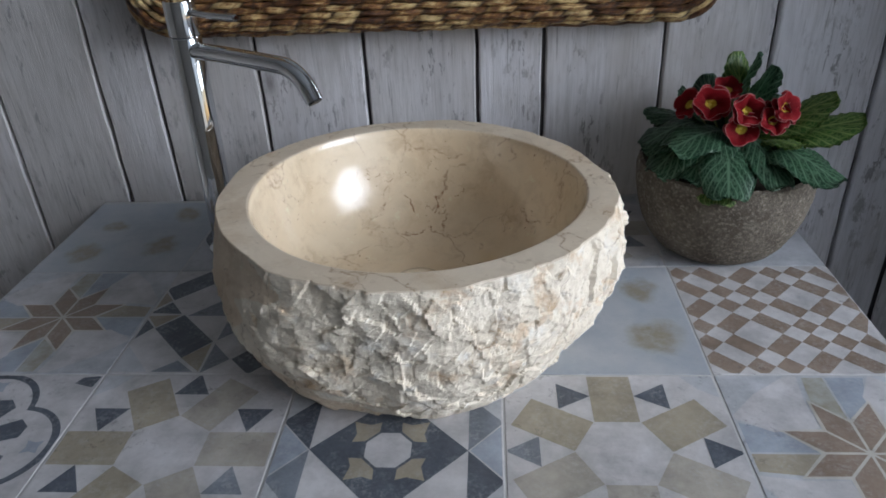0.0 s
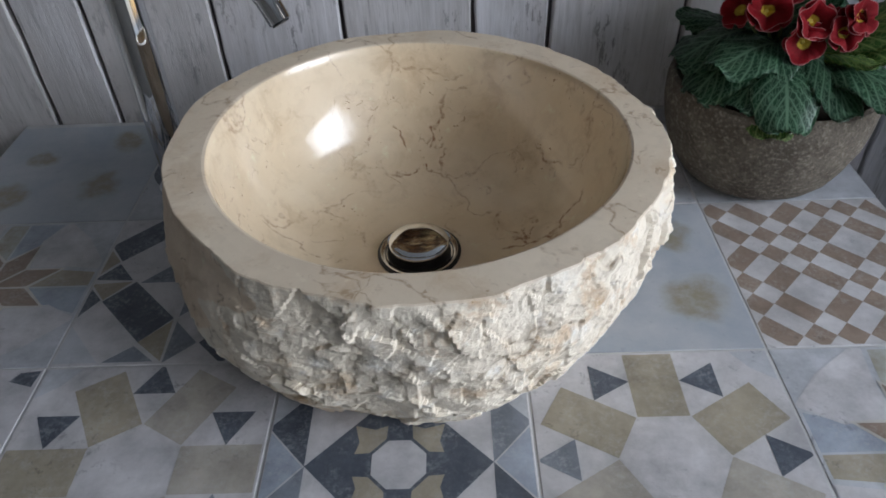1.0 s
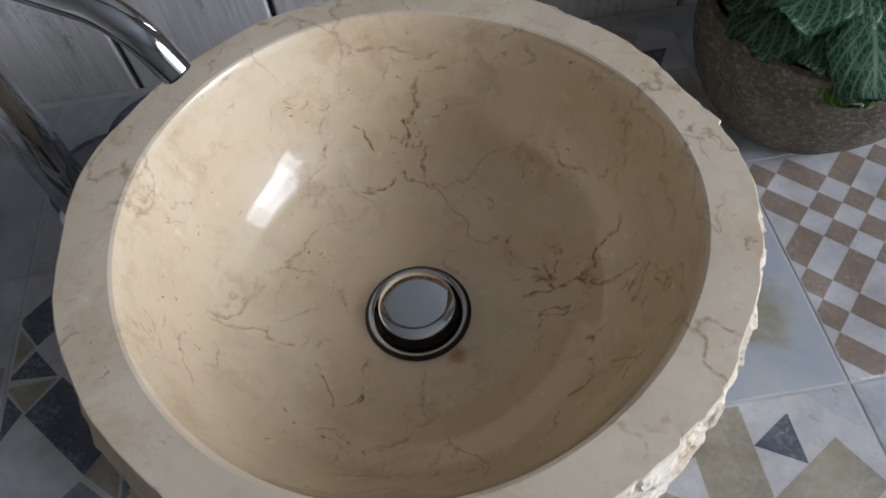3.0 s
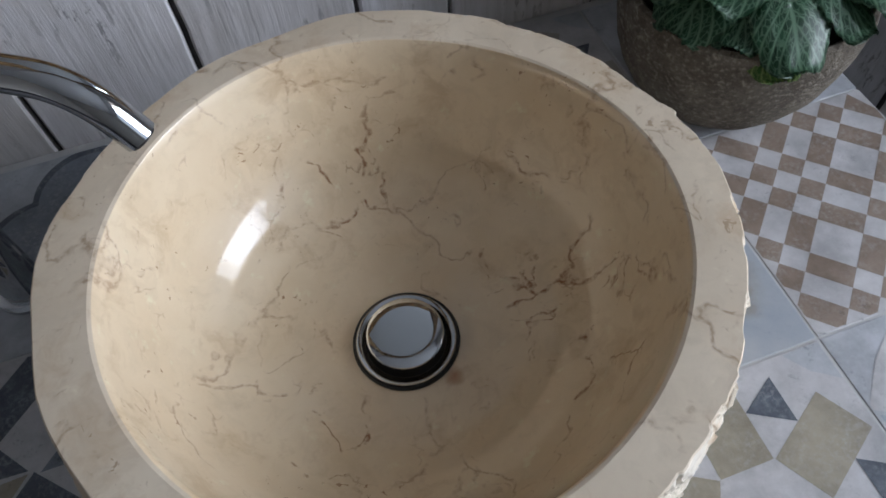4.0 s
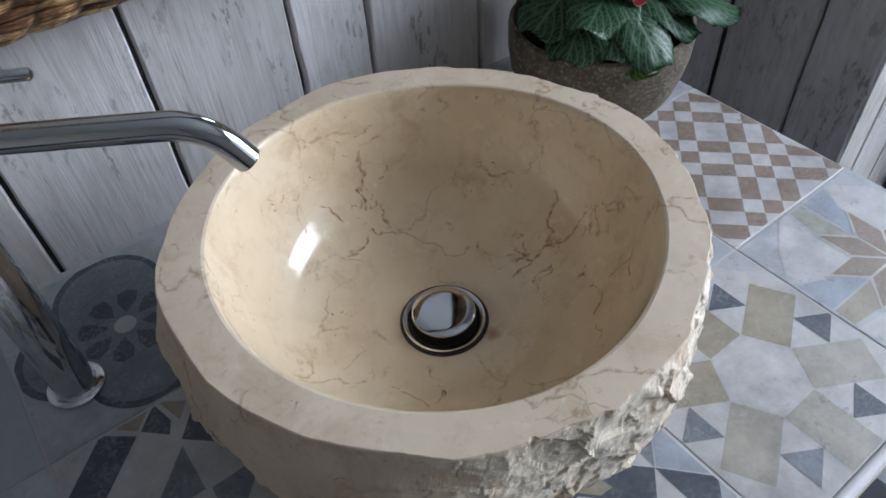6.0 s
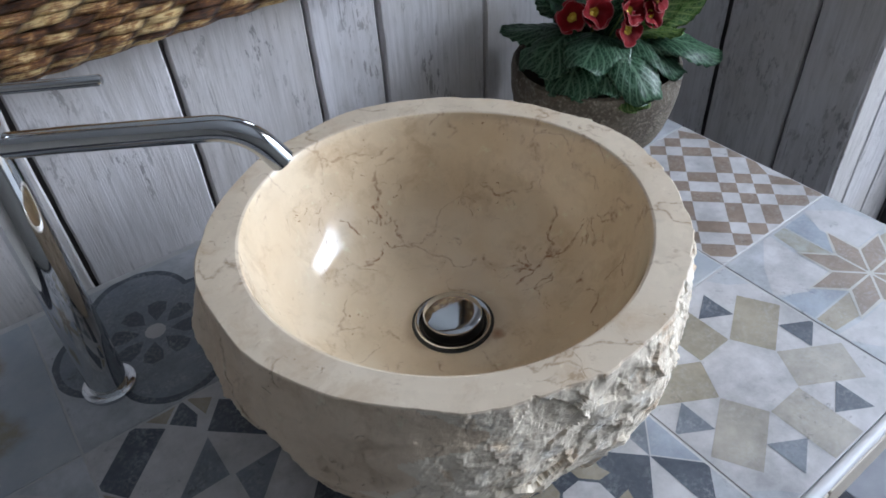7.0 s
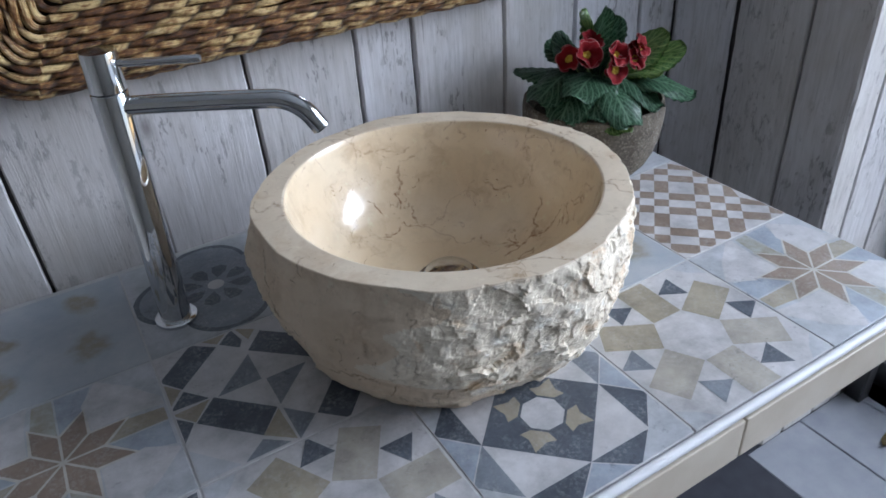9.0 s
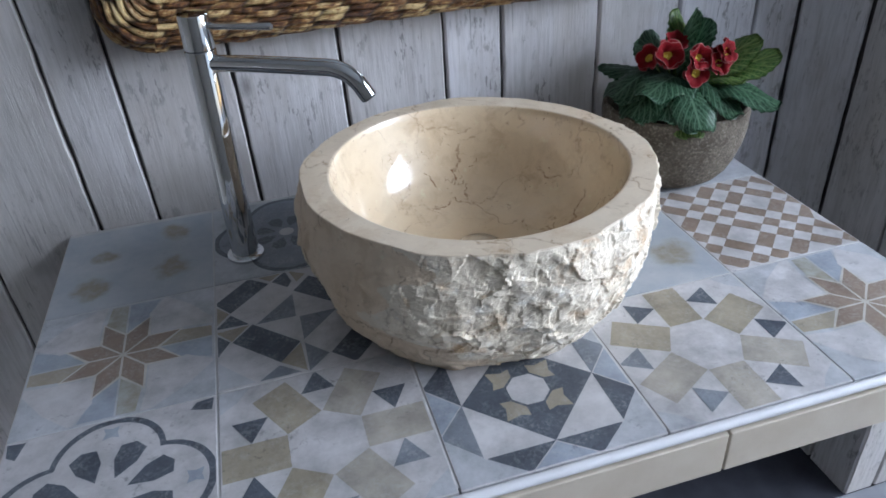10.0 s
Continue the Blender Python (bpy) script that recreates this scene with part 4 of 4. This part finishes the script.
ROWS_OF_ROPE = [(0.009, 0.6055), (0.005, 0.598), (0.0025, 0.590), (0.002, 0.582), (0.003, 0.574), (0.006, 0.5665), (0.0115, 0.560)]
ROWS_OF_ROPE += [(0.0185 + 0.0078 * i, 0.5545 - 0.004 * math.sin(math.pi * (i + 0.5) / 10)) for i in range(11)] + [(0.103, 0.560), (0.109, 0.568), (0.112, 0.577)]
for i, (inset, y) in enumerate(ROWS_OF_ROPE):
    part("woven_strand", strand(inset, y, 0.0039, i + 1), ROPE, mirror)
bm = bmesh.new()
for lo, hi in (((MX0 + 0.016, 0.568, MZ0 + 0.016), (MX1 - 0.016, WALL_Y - 0.001, MZ0 + 0.108)), ((MX0 + 0.016, 0.568, MZ1 - 0.108), (MX1 - 0.016, WALL_Y - 0.001, MZ1 - 0.016)),
               ((MX0 + 0.016, 0.568, MZ0 + 0.108), (MX0 + 0.108, WALL_Y - 0.001, MZ1 - 0.108)), ((MX1 - 0.108, 0.568, MZ0 + 0.108), (MX1 - 0.016, WALL_Y - 0.001, MZ1 - 0.108))):
    b = box(lo, hi)
    me = bpy.data.meshes.new("tmp")
    b.to_mesh(me)
    b.free()
    bm.from_mesh(me)
    bpy.data.meshes.remove(me)
part("frame_core", bm, plain_mat("dark_core", (0.02, 0.012, 0.008), (0.05, 0.03, 0.018), 0.9), mirror)
part("mirror_glass", box((MX0 + 0.109, 0.590, MZ0 + 0.109), (MX1 - 0.109, 0.596, MZ1 - 0.109)), mirror_mat(), mirror, "clear mirror glass")

# ---- the flower pot and the primrose ----
PX, PY = 0.880, 0.466
pot = thing("flower_pot", "rounded rough grey-brown stone flower pot on the counter", "flower pot")
pot.location = (PX, PY, Z)
prof = [(0, 0.0006), (0.056, 0.0006), (0.064, 0.003), (0.074, 0.010), (0.084, 0.023), (0.0925, 0.040), (0.0985, 0.060), (0.1025, 0.082), (0.1035, 0.104), (0.1015, 0.1140), (0.0975, 0.1165), (0.0935, 0.113), (0.092, 0.100), (0.088, 0.090)]
bm = lathe(prof, 96)
for v in bm.verts:
    q = 1 + 0.014 * noise.noise(v.co * 22) + 0.010 * noise.noise(v.co * 70)
    v.co.x, v.co.y = v.co.x * q, v.co.y * q
part("pot_body", bm, POT, pot, "", True)
bm = lathe([(0.0905, 0.090), (0.06, 0.098), (0, 0.102)], 40)
for v in bm.verts:
    v.co.z += 0.004 * noise.noise(v.co * 90)
part("soil", bm, SOIL, pot, "dark potting soil", True)

plant = thing("primrose_plant", "red primrose with yellow eyes and crinkled dark green leaves", "plant")
plant.location = (PX, PY, Z + 0.108)


def leaf(tip, width, lift, light=False, roll=0.0, seed=0, base=(0, 0, 0)):
    """A crinkled leaf from the crown to tip (relative), bulging up by lift on its way."""
    rng = random.Random(seed)
    a, b = Vector(base), Vector(tip)
    flat = Vector((b.x - a.x, b.y - a.y, 0))
    along = (b - a).normalized()
    side = along.cross(Vector((0, 0, 1)))
    side = side.normalized() if side.length > 0.1 else Vector((1, 0, 0))
    side = Matrix.Rotation(radians(roll), 3, along) @ side
    up = side.cross(along).normalized()
    bm = bmesh.new()
    uvl = bm.loops.layers.uv.new()
    NL, NW = 30, 16
    grid = []
    for i in range(NL + 1):
        t = i / NL
        c = a.lerp(b, t) + up * lift * math.sin(math.pi * min(1, t * 1.05)) * (1 - 0.25 * t)
        w = width * (max(0.0, math.sin(math.pi * min(1.0, (t * 0.985) ** 1.7))) ** 0.46 if t > 0.02 else 0.0) + 0.0035 * (1 - t)
        row = []
        for j in range(NW + 1):
            u = 2 * j / NW - 1
            ph = (t - abs(u) ** 0.8 * 0.26) * 13.0
            crinkle = -0.0014 * math.cos(2 * math.pi * ph) * (0.3 + abs(u)) + 0.0016 * noise.noise(Vector((u * 4, t * 9, seed)))
            curl = -0.35 * w * (abs(u) ** 2.2) + 0.10 * w * abs(u)
            wav = 0.10 * w * math.sin(t * 17 + seed) * abs(u) ** 3
            row.append((bm.verts.new(c + side * u * w * (1 + 0.018 * math.sin(t * 40 + seed)) + up * (crinkle + curl + wav)), (u, t)))
        grid.append(row)
    for i in range(NL):
        for j in range(NW):
            q = [grid[i][j], grid[i][j + 1], grid[i + 1][j + 1], grid[i + 1][j]]
            f = bm.faces.new([x[0] for x in q])
            f.smooth = True
            for lp, x in zip(f.loops, q):
                lp[uvl].uv = x[1]
    bmesh.ops.solidify(bm, geom=bm.faces[:], thickness=0.0005)
    return part("leaf", bm, LEAF_LIGHT if light else LEAF, plant, "yellow-green veined leaf" if light else "")


def W(x, y, z):
    return (x - PX, y - PY, z - Z - 0.108)


LEAVES = [
    (W(0.797, 0.412, 1.002), 0.031, 0.036, False, -8), (W(0.850, 0.352, 0.966), 0.030, 0.040, False, 0), (W(0.962, 0.350, 0.984), 0.028, 0.034, False, 4),
    (W(1.006, 0.420, 1.028), 0.027, 0.012, True, 22), (W(0.974, 0.428, 1.052), 0.029, 0.010, True, 18), (W(0.886, 0.500, 1.084), 0.022, 0.004, True, 20),
    (W(0.896, 0.466, 1.090), 0.029, 0.008, False, 10), (W(0.918, 0.472, 1.074), 0.026, 0.006, False, -15), (W(0.824, 0.496, 1.044), 0.024, 0.010, False, -10),
    (W(0.864, 0.530, 1.050), 0.022, 0.008, False, 0), (W(0.800, 0.550, 1.002), 0.027, 0.022, False, 0), (W(0.776, 0.468, 0.984), 0.040, 0.044, False, 0),
    (W(0.784, 0.424, 0.968), 0.035, 0.046, False, 0), (W(0.930, 0.384, 1.012), 0.015, 0.020, True, 0), (W(0.840, 0.358, 0.956), 0.026, 0.036, True, 0),
    (W(0.952, 0.545, 1.018), 0.032, 0.020, False, 0), (W(0.875, 0.560, 1.030), 0.030, 0.015, False, 0), (W(0.985, 0.480, 0.985), 0.032, 0.032, False, 0),
    (W(0.812, 0.390, 0.972), 0.028, 0.044, False, 0), (W(0.910, 0.360, 0.975), 0.024, 0.040, False, 0),
]
for i, (tip, w, lift, lite, roll) in enumerate(LEAVES):
    leaf(tip, w, lift, lite, roll, i + 1, (0.012 * math.cos(i * 2.4), 0.012 * math.sin(i * 2.4), 0.0))


def flower_meshes():
    petal = bmesh.new()
    uvl = petal.loops.layers.uv.new()
    NR, NA = 8, 10
    grid = []
    for i in range(NR + 1):
        t = i / NR
        row = []
        for j in range(NA + 1):
            u = 2 * j / NA - 1
            notch = 1 - 0.16 * math.exp(-(u / 0.28) ** 2) - 0.10 * abs(u) ** 4
            r = 0.0205 * t * (1 + (notch - 1) * t ** 3)
            a = u * radians(54) * (1 if t > 0.2 else 0.6 + 2 * t)
            row.append((petal.verts.new((r * math.cos(a), r * math.sin(a), 0.0050 * t - 0.0045 * t ** 3 + 0.0016 * t * math.sin(u * 5.5 + t * 3) + 0.003 * t * u * u)), (u, t)))
        grid.append(row)
    for i in range(NR):
        for j in range(NA):
            q = [grid[i][j], grid[i][j + 1], grid[i + 1][j + 1], grid[i + 1][j]]
            try:
                f = petal.faces.new([x[0] for x in q])
            except ValueError:
                continue
            f.smooth = True
            for lp, x in zip(f.loops, q):
                lp[uvl].uv = x[1]
    me = bpy.data.meshes.new("petal")
    petal.to_mesh(me)
    petal.free()
    me.materials.append(PETAL)
    eye = lathe([(0, 0.0035), (0.0018, 0.0033), (0.0030, 0.0020), (0.0032, 0.0), (0, -0.001)], 14)
    em = bpy.data.meshes.new("flower_eye")
    eye.to_mesh(em)
    eye.free()
    em.materials.append(ANTHER)
    return me, em


PETAL_MESH, EYE_MESH = flower_meshes()
FLOWERS = [((0.846, 0.451, 1.036), (-0.05, -0.88, 0.48), 0.98), ((0.878, 0.428, 1.035), (0.0, -0.9, 0.42), 0.86), ((0.874, 0.423, 1.018), (-0.08, -0.93, 0.35), 0.84), ((0.905, 0.419, 1.026), (0.1, -0.9, 0.4), 0.76),
           ((0.916, 0.422, 1.040), (0.35, -0.75, 0.55), 0.76), ((0.924, 0.432, 1.032), (0.75, -0.55, 0.4), 0.74), ((0.866, 0.462, 1.046), (0.1, -0.45, 0.9), 0.80), ((0.830, 0.462, 1.032), (-0.75, -0.5, 0.45), 0.80), ((0.910, 0.428, 1.034), (0.0, -0.85, 0.5), 0.66)]
rng = random.Random(4)
for at, aim, size in FLOWERS:
    at = Vector(W(*at))
    head = new("flower", None)
    head.parent = plant
    q = Vector(aim).to_track_quat("Z", "Y").to_matrix().to_4x4()
    fm = Matrix.Translation(at) @ q @ Matrix.Rotation(rng.uniform(0, 6.28), 4, "Z") @ Matrix.Scale(size, 4)
    bm = bmesh.new()
    bm.from_mesh(EYE_MESH)
    bmesh.ops.transform(bm, matrix=fm, verts=bm.verts[:])
    bpy.data.objects.remove(head)
    head = part("flower", bm, ANTHER, plant, "red primrose flower with yellow eye", True)
    for k in range(5):
        o = new("petal", PETAL_MESH)
        o.parent = head
        o.matrix_basis = fm @ Matrix.Rotation(radians(72 * k), 4, "Z") @ Matrix.Rotation(radians(rng.uniform(-48, -8)), 4, "Y") @ Matrix.Scale(1.30, 4)
    mid = at.lerp(Vector((0, 0, 0.0)), 0.5) + Vector((0, 0, 0.006))
    part("stem", tube([(0.004 * rng.uniform(-1, 1), 0.004 * rng.uniform(-1, 1), -0.006), tuple(mid), tuple(at - Vector(aim).normalized() * 0.003)], 0.0012, 8), STEM, head, "", True)

# dry leaf blown in on the white boards
bm = bmesh.new()
vs = [bm.verts.new((0.020 * math.cos(a) * (1 + 0.2 * math.sin(3 * a)), 0.009 * math.sin(a), 0.003 * math.cos(2 * a) + 0.004)) for a in (2 * math.pi * i / 14 for i in range(14))]
c = bm.verts.new((0, 0, 0.0006))
for i in range(14):
    bm.faces.new((c, vs[i], vs[(i + 1) % 14]))
bmesh.ops.solidify(bm, geom=bm.faces[:], thickness=0.0008)
dry = tagged(finish("dry_leaf", bm, DRYLEAF), "small curled brown dry leaf on the white boards", "leaf")
dry.matrix_world = pose(1.506, 0.164, FLOOR + 0.0005, 0, 0, 25)
